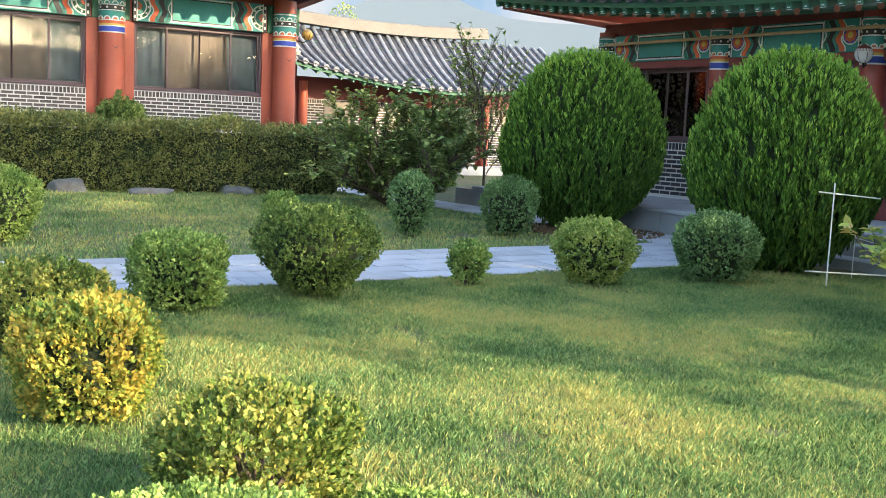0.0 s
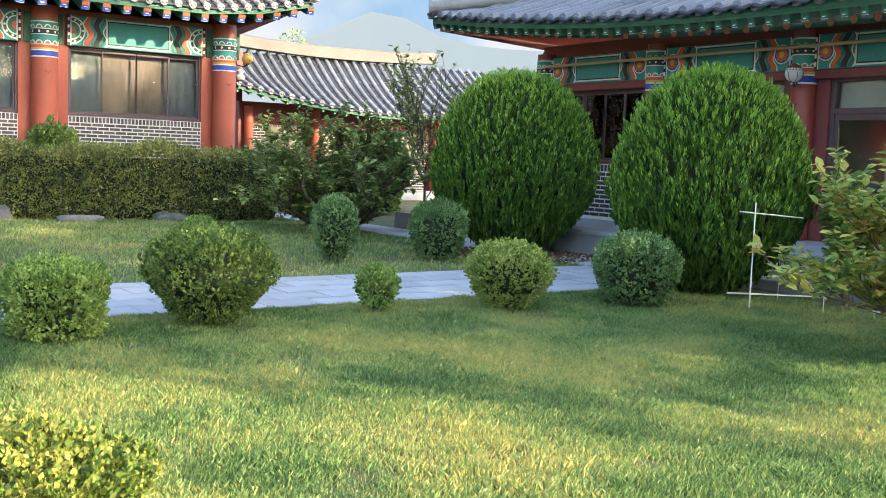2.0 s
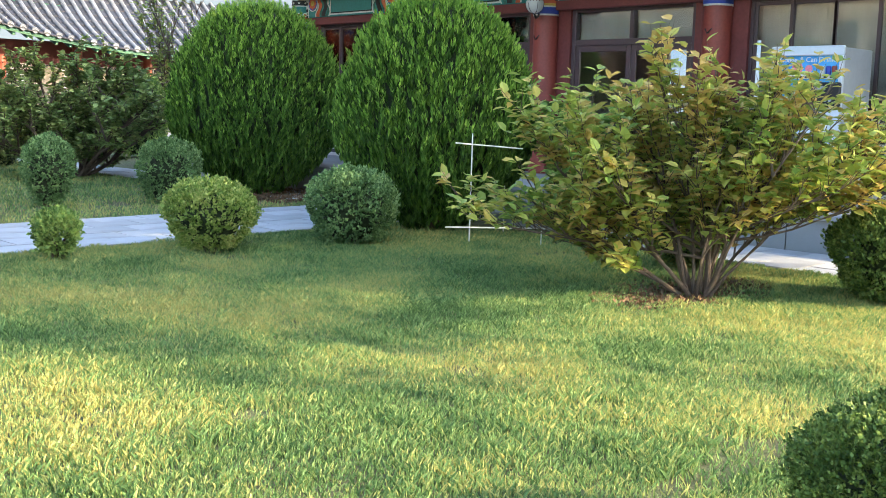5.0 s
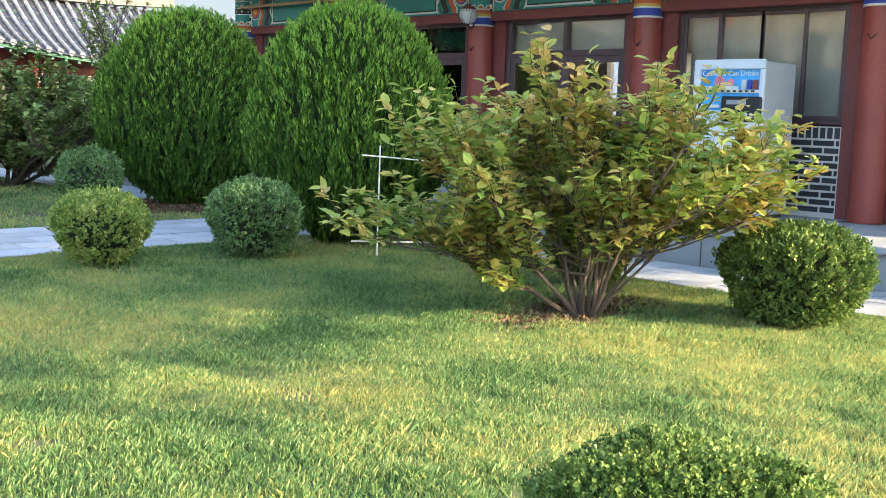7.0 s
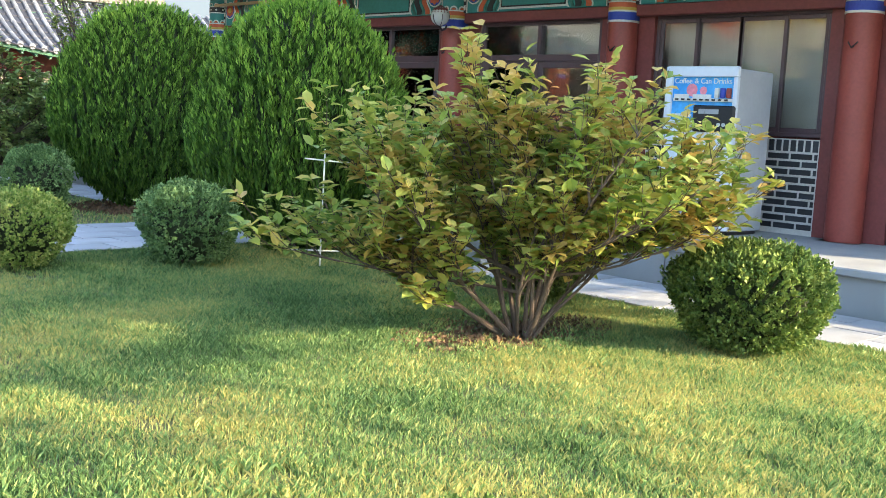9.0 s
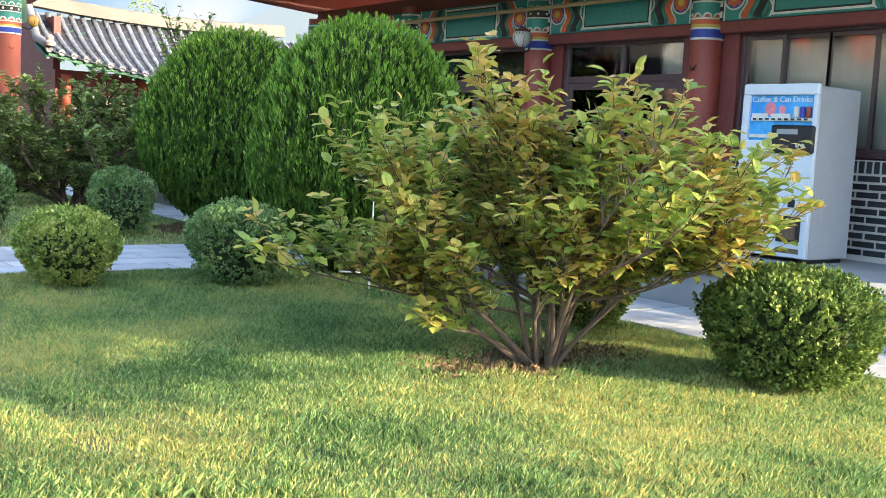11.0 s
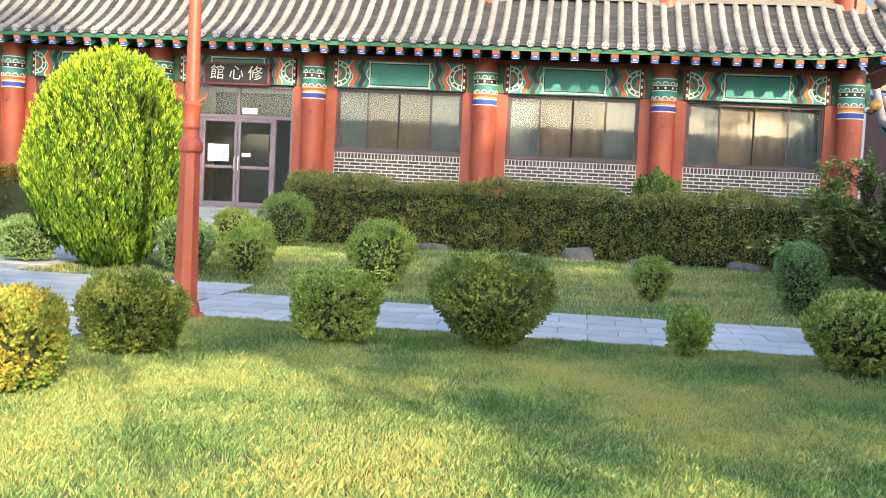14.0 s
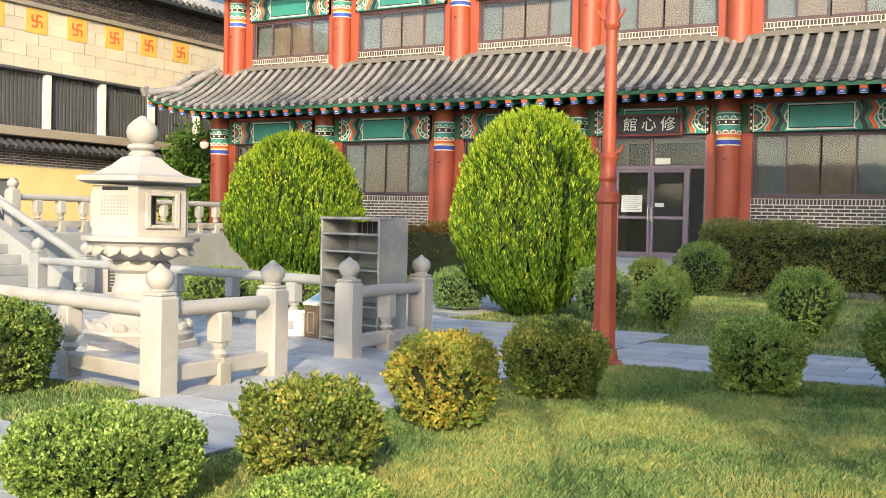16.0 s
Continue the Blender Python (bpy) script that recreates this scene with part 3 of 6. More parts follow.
def roof_face(name, x0, x1, eave, top, rise_at_ends, spacing, r, label, m, curve=3.0, rafters=None, sag=0.12, ends=(True, True), roll_mat=None, pan_mat=None):
    """A tiled roof face in its own frame: x along the eave, y from the eave (0) inwards, z up.
    eave, top: (y, z). The eave lifts towards both ends; rolls run down it and end in round caps."""
    t = thing(name, m, label, "roof", "", "structure")
    (ye, ze), (yt, zt) = eave, top

    def lift(x):
        u = max(0, 1 - (x - x0) / curve) if ends[0] else 0
        v = max(0, 1 - (x1 - x) / curve) if ends[1] else 0
        return rise_at_ends * (u * u + v * v)

    def surf(x, k):
        """A point on the pan surface, k from 0 (eave) to 1 (top)."""
        return (x, ye + (yt - ye) * k, ze + lift(x) * (1 - k) + (zt - ze) * k - sag * math.sin(math.pi * k))
    n = int((x1 - x0) / spacing)
    step = (x1 - x0) / n
    pans, K = Mesh(), 9
    for i in range(n):
        a = x0 + step * i
        for k in range(K):
            k0, k1 = k / K - 0.02, (k + 1) / K
            pts = []
            for kk, dz in ((k0, 0.030), (k1, 0.0)):
                for j in range(4):
                    x = a + step * j / 3
                    p = surf(x, kk)
                    pts.append((p[0], p[1], p[2] + dz - 0.05 * math.sin(math.pi * j / 3) + 0.02))
            pts += [(p[0], p[1], p[2] - 0.028) for p in pts[:4]]
            pans.add(pts, [(j, j + 1, j + 5, j + 4) for j in range(3)] + [(j, 8 + j, 9 + j, j + 1) for j in range(3)])
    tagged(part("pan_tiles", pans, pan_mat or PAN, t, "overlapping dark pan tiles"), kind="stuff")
    bed = Mesh()
    m_x = 24
    for i in range(m_x):
        a, b = x0 + (x1 - x0) * i / m_x, x0 + (x1 - x0) * (i + 1) / m_x
        ring = []
        for x in (a, b):
            ring += [surf(x, 0), surf(x, 0.5), surf(x, 1)]
        low = [(p[0], p[1] + (0.04 if q % 3 == 0 else 0), p[2] - 0.05) for q, p in enumerate(ring)]
        dn = [(p[0], p[1], p[2] - 0.11) for p in low]
        bed.add(low + dn, [(0, 3, 4, 1), (1, 4, 5, 2), (6, 7, 10, 9), (7, 8, 11, 10), (0, 6, 9, 3)])
    part("roof_boarding", bed, GREEN, t)
    part("eave_board", Mesh().rings([[(x, ye + 0.03 + dy, ze + lift(x) + dz) for dy, dz in ((0, -0.11), (0.05, -0.11), (0.05, -0.04), (0, -0.04))] for x in
                                     [x0 + (x1 - x0) * i / 30 for i in range(31)]]), JADE, t, "jade green eave board")
    share = {}
    for i in range(n + 1):
        x = x0 + step * i
        me = Mesh()
        segs = 8
        for s in range(segs):
            k0, k1 = s / segs, (s + 1) / segs
            p, q = Vector(surf(x, k0)), Vector(surf(x, k1))
            rows = []
            for pt, rr in ((p, r), (q, r * 0.9)):
                rows.append([(pt.x + rr * math.cos(math.pi * j / 6), pt.y, pt.z + 0.01 + rr * math.sin(math.pi * j / 6)) for j in range(7)])
            me.rings(rows, close=False, caps=False)
            me.add([tuple(v) for v in rows[0]], [tuple(range(7))])
        p = Vector(surf(x, 0))
        roll = part("roll_tile_row", me, roll_mat or TILE, t, smooth=False)
        part("end_cap", Mesh().lathe([(r * 1.12, -0.025), (r * 1.12, 0.02), (r * 0.9, 0.028), (r * 0.55, 0.022), (r * 0.3, 0.035)], 14, pose(p.x, p.y - 0.01, p.z + 0.01, 90 - 8)), roll_mat or TILE, roll)
    if rafters:
        rs, rw, paint, length = rafters
        nr = int((x1 - x0) / rs)
        for i in range(nr + 1):
            x = x0 + (x1 - x0) * i / nr
            z = ze + lift(x) - 0.15
            slope = math.degrees(math.atan2(zt - ze, yt - ye)) * 0.55
            rm = pose(x, ye + 0.10, z - rw / 2, slope)
            ob = part("rafter", Mesh().box(-rw / 2, rw / 2, 0, length, -rw / 2, rw / 2, 0.006), paint[0], t, m=rm)
            for nm, z0, z1, mt in (("red_end", 0.05, 0.5, paint[1]), ("blue_end", -0.42, 0.02, paint[2])):
                part(nm, Mesh().box(-rw * 0.42, rw * 0.42, -0.012, 0.0, z0 * rw, z1 * rw), mt, ob)
            part("white_end", Mesh().box(-rw * 0.42, rw * 0.42, -0.008, 0.0, -0.48 * rw, -0.43 * rw).box(-rw * 0.2, rw * 0.2, -0.016, -0.012, -0.22 * rw, -0.10 * rw), WHITE, ob)
    return t, surf


RAFTER = (0.46, 0.19, (JADE, ORANGE, BLUE), 1.6)
lroof, lsurf = roof_face("roof_left_hall", -20.4, 12.8, (0, EAVE_Z), (2.0, 6.22), 0.45, 0.345, 0.085, "lower tiled roof of the hall with pale rolls", pose(0, EAVE_Y, 0), 3.2, RAFTER)
part("flashing", Mesh().rings([[(x, 1.9 + dy, z - (0.13 * max(0, 1 - abs(min((x - c for c in LCOLS), key=abs)) / 0.8)) + dz) for dy, dz in ((0, 0), (0.25, 0.0), (0.25, 0.16), (0.05, 0.14))]
                               for x, z in [(-20.4 + 33.2 * i / 200, 6.22) for i in range(201)]]), MORTAR, lroof, "pale mortar flashing along the wall")
# hips at both ends
for s, xe, xt in ((1, 12.8, 11.7), (-1, -20.4, -19.3)):
    t = thing("hip_end", pose(0, 0, 0), "hip ridge and side slope of the lower roof", "roof", "hip ends", "structure")
    z0 = EAVE_Z + 0.45
    part("hip_ridge", Mesh().tube([(xe, EAVE_Y, z0 + 0.12), (xe - s * 0.5, EAVE_Y + 0.9, z0 + 0.30), (xt, 26.9, 6.42)], [0.13, 0.13, 0.13], 10), TILE, t, smooth=True)
    part("hip_tip", Mesh().box(-0.09, 0.09, -0.15, 0.15, -0.12, 0.16, 0.03, pose(xe + s * 0.05, EAVE_Y - 0.05, z0 + 0.14, 25)), TILE, t)
    part("side_slope", Mesh().add([(xe, EAVE_Y, z0), (xe, 30.5, EAVE_Z), (xt, 30.5, 6.2), (xt, 26.9, 6.25), (xe, EAVE_Y, z0 - .12), (xe, 30.5, EAVE_Z - .12), (xt, 30.5, 6.08), (xt, 26.9, 6.13)],
                                  [(0, 1, 2, 3), (4, 7, 6, 5), (0, 4, 5, 1)]), PAN, t)
    part("soffit", Mesh().add([(xe - s * .05, EAVE_Y + .05, z0 - .15), (xe - s * .05, 30.5, EAVE_Z - .15), (xt - s * .2, 30.5, 4.62), (xt - s * .2, LY, 4.62)], [(0, 1, 2, 3)]), MAROON, t)

# ---- right hall ----
RX = 14.45
RCOLS = [17.45, 14.37, 11.25, 8.28, 5.22, 2.15]
R_TURN = -90                                  # things built facing -y turn to face -x


def rpose(y, z, x=RX):
    return pose(x, y, z, 0, 0, R_TURN)


P_TOP = 0.42
setting("platform_right_hall", Mesh().box(12.12, 26.0, 1.0, 18.6, 0.0, P_TOP - 0.07).box(12.0, 26.0, 0.95, 18.7, P_TOP - 0.07, P_TOP, 0.012), STONE, "granite platform of the right hall", "platform")
me = thing("platform_facing", pose(0, 0, 0), "granite facing slabs of the platform", "stone facing", "", "structure")
y = 1.0
while y < 18.4:
    part("facing_slab", Mesh().box(12.05, 12.12, y + 0.006, y + 1.22, 0.0, P_TOP - 0.072, 0.006), STONE, me)
    y += 1.226
for k in range(2):
    setting("step_%d" % (k + 1), Mesh().box(12.0 - 0.36 * (k + 1), 12.04 - 0.36 * k, 7.6, 11.6, 0.0, 0.28 - 0.14 * k, 0.012), STONE, "granite step up to the platform", "step")
wm = Mesh()
bays = list(zip(RCOLS[1:], RCOLS[:-1]))
for i, (ya, yb) in enumerate(bays):
    kind = "window" if i in (0, 3) else "door"
    wlo, whi = (ya + 0.40, yb - 0.40)
    wm.box(RX, RX + 0.25, ya, wlo, P_TOP, 3.7).box(RX, RX + 0.25, whi, yb, P_TOP, 3.7).box(RX + 0.01, RX + 0.25, wlo, whi, 2.90, 3.7)
    cy, w = (ya + yb) / 2, whi - wlo
    if kind == "window":
        wm.box(RX + 0.20, RX + 0.3, wlo, whi, P_TOP, 1.5)
        b = thing("brick_sill_wall", rpose(cy, 0, RX - 0.01), "black brick wall with white joints under the window", "brick wall", "sill walls", "structure")
        brick_panel(b, -w / 2, w / 2, P_TOP, 1.48, pose(0, 0, 0), BLACK_BRICK, True)
        q = w / 4
        sash_window("window_right_%d" % (i + 1), w, 1.40, rpose(cy, 1.50, RX + 0.05),
                    [(-w / 2 + .05, -q + 0.02, True, BLIND), (-q - 0.02, 0.02, False, BLIND), (-0.02, q + 0.02, False, BLIND), (q - 0.02, w / 2 - .05, True, BLIND)],
                    label="window with maroon frame and pale curtains")
    else:
        d = thing("door_right_%d" % i, rpose(cy, P_TOP, RX + 0.04), "glazed double door with transom and dark purple frame", "door", "", "structure")
        H, T = 2.48, 1.93
        part("door_frame", Mesh().box(-w / 2, -w / 2 + .07, 0, .12, 0, H, .006).box(w / 2 - .07, w / 2, 0, .12, 0, H, .006).box(-w / 2 + .07, w / 2 - .07, 0, .12, H - .06, H, .006)
             .box(-w / 2 + .07, w / 2 - .07, 0, .12, T, T + .09, .006).box(-.03, .03, 0, .12, T + .09, H - .06, .006), FRAME, d)
        for s in (-1, 1):
            p = part("transom_pane", Mesh().box(min(s * .03, s * (w / 2 - .07)), max(s * .03, s * (w / 2 - .07)), .05, .056, T + .09, H - .06), GLASS, d)
            p.visible_shadow = False
            part("transom_blind", Mesh().box(min(s * .05, s * (w / 2 - .09)), max(s * .05, s * (w / 2 - .09)), .12, .125, T + .1, H - .07), BLIND, d, "pale blind behind the transom")
            lw = w / 2 - .07
            xs = sorted((s * 0.005, s * lw))
            leaf = part("door_leaf", Mesh().box(xs[0], xs[0] + .08, .02, .06, .01, T, .005).box(xs[1] - .08, xs[1], .02, .06, .01, T, .005)
                        .box(xs[0] + .08, xs[1] - .08, .02, .06, .01, .16, .005).box(xs[0] + .08, xs[1] - .08, .02, .06, T - .09, T, .005).box(xs[0] + .08, xs[1] - .08, .02, .06, .85, .93, .005), FRAME, d)
            for z0, z1 in ((.16, .85), (.93, T - .09)):
                p = part("pane", Mesh().box(xs[0] + .08, xs[1] - .08, .037, .043, z0, z1), GLASS, leaf)
                p.visible_shadow = False
            part("pull_handle", Mesh().tube([(s * .06, .0, .85), (s * .06, -.04, .87), (s * .06, -.04, 1.13), (s * .06, 0, 1.15)], [.012] * 4, 8), STONE, leaf, "steel pull handle", smooth=True)
    if i < 6:
        lt = thing("lintel", rpose(cy, 3.02, RX - 0.13), "lintel painted with green panel and orange flowers", "beam", "lintels", "structure")
        painted_beam(lt, yb - ya - 0.36, 0.52, pose(0, 0, 0), full=True)
        part("maroon_sill", Mesh().box(-(yb - ya) / 2 + .18, (yb - ya) / 2 - .18, 0.02, 0.14, -0.14, -0.002, 0.01), MAROON, lt)
wm.box(RX, 26, RCOLS[-1] - .25, RCOLS[-1], P_TOP, 3.7).box(RX, 26, 17.45, 17.70, P_TOP, 3.7)
setting("wall_right_hall", wm, MAROON, "maroon painted timber wall of the right hall", "wall")
setting("wall_right_hall_inner", Mesh().box(17.6, 17.8, 2.2, 8.4, P_TOP, 3.6).box(17.6, 17.8, 11.3, 17.4, P_TOP, 3.6).box(17.6, 17.8, 8.4, 11.3, P_TOP, 1.1).box(17.6, 17.8, 8.4, 11.3, 2.6, 3.6).box(17.6, 17.8, 9.75, 9.95, 1.1, 2.6), ROOM, "plain inner walls of the right hall", "wall")
setting("ceiling_right_hall", Mesh().box(RX + 0.02, 18.4, 1.9, 17.7, 3.70, 3.80), MAROON, "plain boarded ceiling of the right hall", "ceiling")
for y in RCOLS:
    t = column(0, 0, P_TOP, 3.62, 0.19, DARK_RED, 2.80, 3.52, "dark red column with painted capital")
    t.matrix_basis = rpose(y, P_TOP, RX - 0.10)
setting("trim_pole", Mesh().tube([(RX - 0.30, 2.2, 3.36), (RX - 0.30, 17.3, 3.36)], [0.028, 0.028], 8), TAN, "long tan wooden pole fixed along the lintels", "pole", True)
R_EAVE_X = 12.55
FLY = (0.30, 0.12, (GREEN, GREEN, JADE), 1.3)
rroof, rsurf = roof_face("roof_right_hall", -19.0, -0.4, (0, 3.75), (5.6, 7.2), 0.62, 0.34, 0.085, "tiled roof of the right hall with upswept corner", pose(R_EAVE_X, 0, 0, 0, 0, R_TURN), 9.0, FLY, 0.45, ends=(True, False), roll_mat=SHADED_TILE, pan_mat=SHADED_PAN)
for k in range(49):                           # lower round rafters with orange ends
    x = -18.2 + 0.36 * k
    u = max(0, 1 - (x + 19.0) / 9.0)
    ob = part("round_rafter", Mesh().lathe([(0.06, 0), (0.06, 1.75)], 10, pose(x, 0.55, 3.52 + 0.62 * u * u, -82)), GREEN, rroof, smooth=True)
    part("flower_end", Mesh().lathe([(0.062, -0.012), (0.05, 0.0)], 10, pose(x, 0.55, 3.52 + 0.62 * u * u, -82)), PINKISH, ob)
me = Mesh().add([(12.7, 18.9, 4.05), (14.3, 17.5, 3.72), (26, 17.5, 3.72), (26, 18.9, 3.7), (12.7, 18.9, 4.12), (26, 18.9, 3.8), (18, 14, 7.2), (26, 14, 7.2)],
                [(0, 1, 2, 3), (0, 3, 5, 4), (4, 5, 7, 6)])
setting("gable_end_right_hall", me, MAROON, "maroon boarded end of the right hall roof", "roof")
part("corner_ridge", Mesh().tube([(R_EAVE_X - 0.05, 19.0, 4.52), (14.0, 17.6, 4.75), (18.2, 13.4, 7.5)], [0.14, 0.14, 0.14], 10), TILE, tagged(new("hip_ridge_right"), "tiled hip ridge of the right hall", "roof", "", "structure"), smooth=True)

# ---- low hall between them ----
mm = pose(0, 30.6, 0)
mroof, msurf = roof_face("roof_low_hall", 13.3, 24.5, (0, 2.80), (2.6, 4.72), 0.70, 0.345, 0.085, "grey tiled roof of the low hall behind", mm, 7.0, (0.4, 0.10, (JADE, JADE, GREEN), 1.2), 0.15, roll_mat=SHADED_TILE, pan_mat=SHADED_PAN)
part("main_ridge", Mesh().rings([[(x, y, 4.92 + 0.35 * ((x - 18) / 6) ** 2 + z) for y, z in ((2.35, -0.2), (2.45, 0.16), (2.6, 0.22), (2.75, 0.16), (2.85, -0.2))] for x in [13.5 + 8.5 * i / 20 for i in range(21)]]), MORTAR, mroof, "pale mortar ridge")
part("verge", Mesh().tube([(13.3, 0.0, 3.62), (13.3, 1.2, 3.9), (13.4, 2.6, 5.05)], [0.12] * 3, 10), TILE, mroof, smooth=True)
part("verge_knob", Mesh().lathe([(0.14, 0), (0.16, 0.1), (0.10, 0.16), (0.12, 0.24), (0.05, 0.32)], 12, pose(13.3, -0.05, 3.6)), TILE, mroof, smooth=True)
wl = Mesh().box(13.9, 26, 32.0, 32.2, 0, 3.05).box(13.9, 14.1, 32.2, 36, 0, 4.6)
setting("wall_low_hall", wl, MAROON, "maroon timber wall of the low hall", "wall")
for k in range(5):
    x = 14.2 + 2.35 * k
    b = thing("brick_sill_wall", pose(x + 1.1, 31.93, 0), "grey brick panel between posts of the low hall", "brick wall", "sill walls", "structure")
    brick_panel(b, -0.95, 0.95, 0.3, 2.35, pose(0, 0, 0), BRICK, False)
    part("plaster_panel", Mesh().box(-0.35, 0.75, -0.03, 0.0, 0.9, 2.3, 0.01), PLASTER, b, "pale plaster panel")
    column(x, 31.9, 0.3, 2.9, 0.15, RED, 2.7, 0, "vermilion post of the low hall")
setting("plinth_low_hall", Mesh().box(13.4, 27, 31.0, 36, 0, 0.3, 0.02), STONE, "granite plinth of the low hall", "plinth")


# ---- plants ----
def dome_points(n, w, h, foot, top, lumps=0.06, seed=0):
    """Places and outward normals on a clipped crown: half width w, height h, foot = width at the ground, top = squareness."""
    u = RNG.uniform(0, 1, n)
    a = RNG.uniform(0, 2 * math.pi, n)
    t = u ** 0.9
    z = t * h
    r = np.where(t < 0.5, foot + (1 - foot) * np.clip(t / 0.5, 0, 1) ** 0.72, np.sqrt(1 - np.clip((t - 0.5) / 0.5, 0, 1) ** top))
    cap = RNG.uniform(0, 1, n) < 0.22
    rc = np.sqrt(RNG.uniform(0, 1, n)) * 0.92
    r = np.where(cap, rc, r)
    z = np.where(cap, h * (0.5 + 0.5 * (1 - rc ** 2) ** (1 / top)), z)
    x, y = r * w * np.cos(a), r * w * np.sin(a)
    k = 1 + lumps * (np.sin(x * 7 / w + seed) * np.sin(y * 6 / w + 2 * seed) + 0.6 * np.sin(z * 9 / h + 3 * a))
    p = np.stack([x * k, y * k, np.maximum(z * (0.5 + 0.5 * k), 0.02)], 1)
    nrm = np.stack([np.cos(a) * r, np.sin(a) * r, (t - 0.42) * 1.7], 1)
    nrm[cap] = np.stack([x / w * 0.4, y / w * 0.4, np.ones(n)], 1)[cap]
    nrm /= np.linalg.norm(nrm, axis=1)[:, None] + 1e-9
    return p, nrm


CROWNS = {}


def bush(x, y, w, h, leaf, label, foot=0.45, top=2.2, lumps=0.05, count=9000, size=0.030, stems=5, lift=0.05, gaps=0.0, seed=0, name="clipped_bush"):
    """A clipped bush: a dark inner mass for the shade inside, many small leaves and a few stems."""
    t = thing(name, pose(x, y, 0, 0, 0, RNG.uniform(0, 360)), label, "bush", "clipped bushes on the lawn")
    R = w / 2
    per = 9
    n = int(count * 2.0 / per)
    p, nrm = dome_points(n, R, h - lift, foot, top, lumps, seed)
    if gaps:
        f = np.sin(p[:, 0] * 9 / R + seed) + np.sin(p[:, 1] * 8 / R + seed * 2) + np.sin(p[:, 2] * 9 / h + seed)
        keep = f < 3 - 4.2 * gaps
        p, nrm = p[keep], nrm[keep]
    d = RNG.beta(1.1, 2.6, len(p)) * (0.30 if not gaps else 0.5)
    p = p * (1 - d[:, None] * np.array([1, 1, 0.7]))
    out = RNG.uniform(0, 1, len(p)) < 0.06
    p[out] += nrm[out] * RNG.uniform(0.005, 0.03, (out.sum(), 1))
    p[:, 2] += lift
    # each twig tip carries a tuft of leaves
    way = nrm + RNG.normal(0, 0.30, p.shape) + np.array([0, 0, 0.35])
    way /= np.linalg.norm(way, axis=1)[:, None]
    along = RNG.uniform(-1.0, 0.5, (len(p), per, 1)) * size * 1.3
    q = p[:, None] + way[:, None] * along + RNG.normal(0, size * 0.26, (len(p), per, 3))
    q[..., 2] = np.maximum(q[..., 2], 0.02)
    part("crown", fast_mesh("crown", leaves(q.reshape(-1, 3), np.repeat(way, per, 0), size * 0.98, 0.1, 0.68, 0.5), 4, leaf), None, t)
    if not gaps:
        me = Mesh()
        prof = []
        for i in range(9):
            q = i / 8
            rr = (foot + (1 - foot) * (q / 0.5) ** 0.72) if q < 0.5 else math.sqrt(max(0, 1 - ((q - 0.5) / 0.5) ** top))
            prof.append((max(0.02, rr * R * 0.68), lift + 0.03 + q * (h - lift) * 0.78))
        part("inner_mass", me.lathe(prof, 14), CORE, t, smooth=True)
    for k in range(stems if not gaps else stems * 3):
        me = Mesh()
        a = RNG.uniform(0, 6.28)
        b = R * RNG.uniform(0.25, 0.8)
        me.tube([(0.05 * math.cos(a), 0.05 * math.sin(a), -0.03), (0.4 * b * math.cos(a), 0.4 * b * math.sin(a), h * 0.35), (b * math.cos(a + .3), b * math.sin(a + .3), h * 0.72)], [0.014, 0.010, 0.004], 5)
        part("stem", me, BARK, t)
    return t


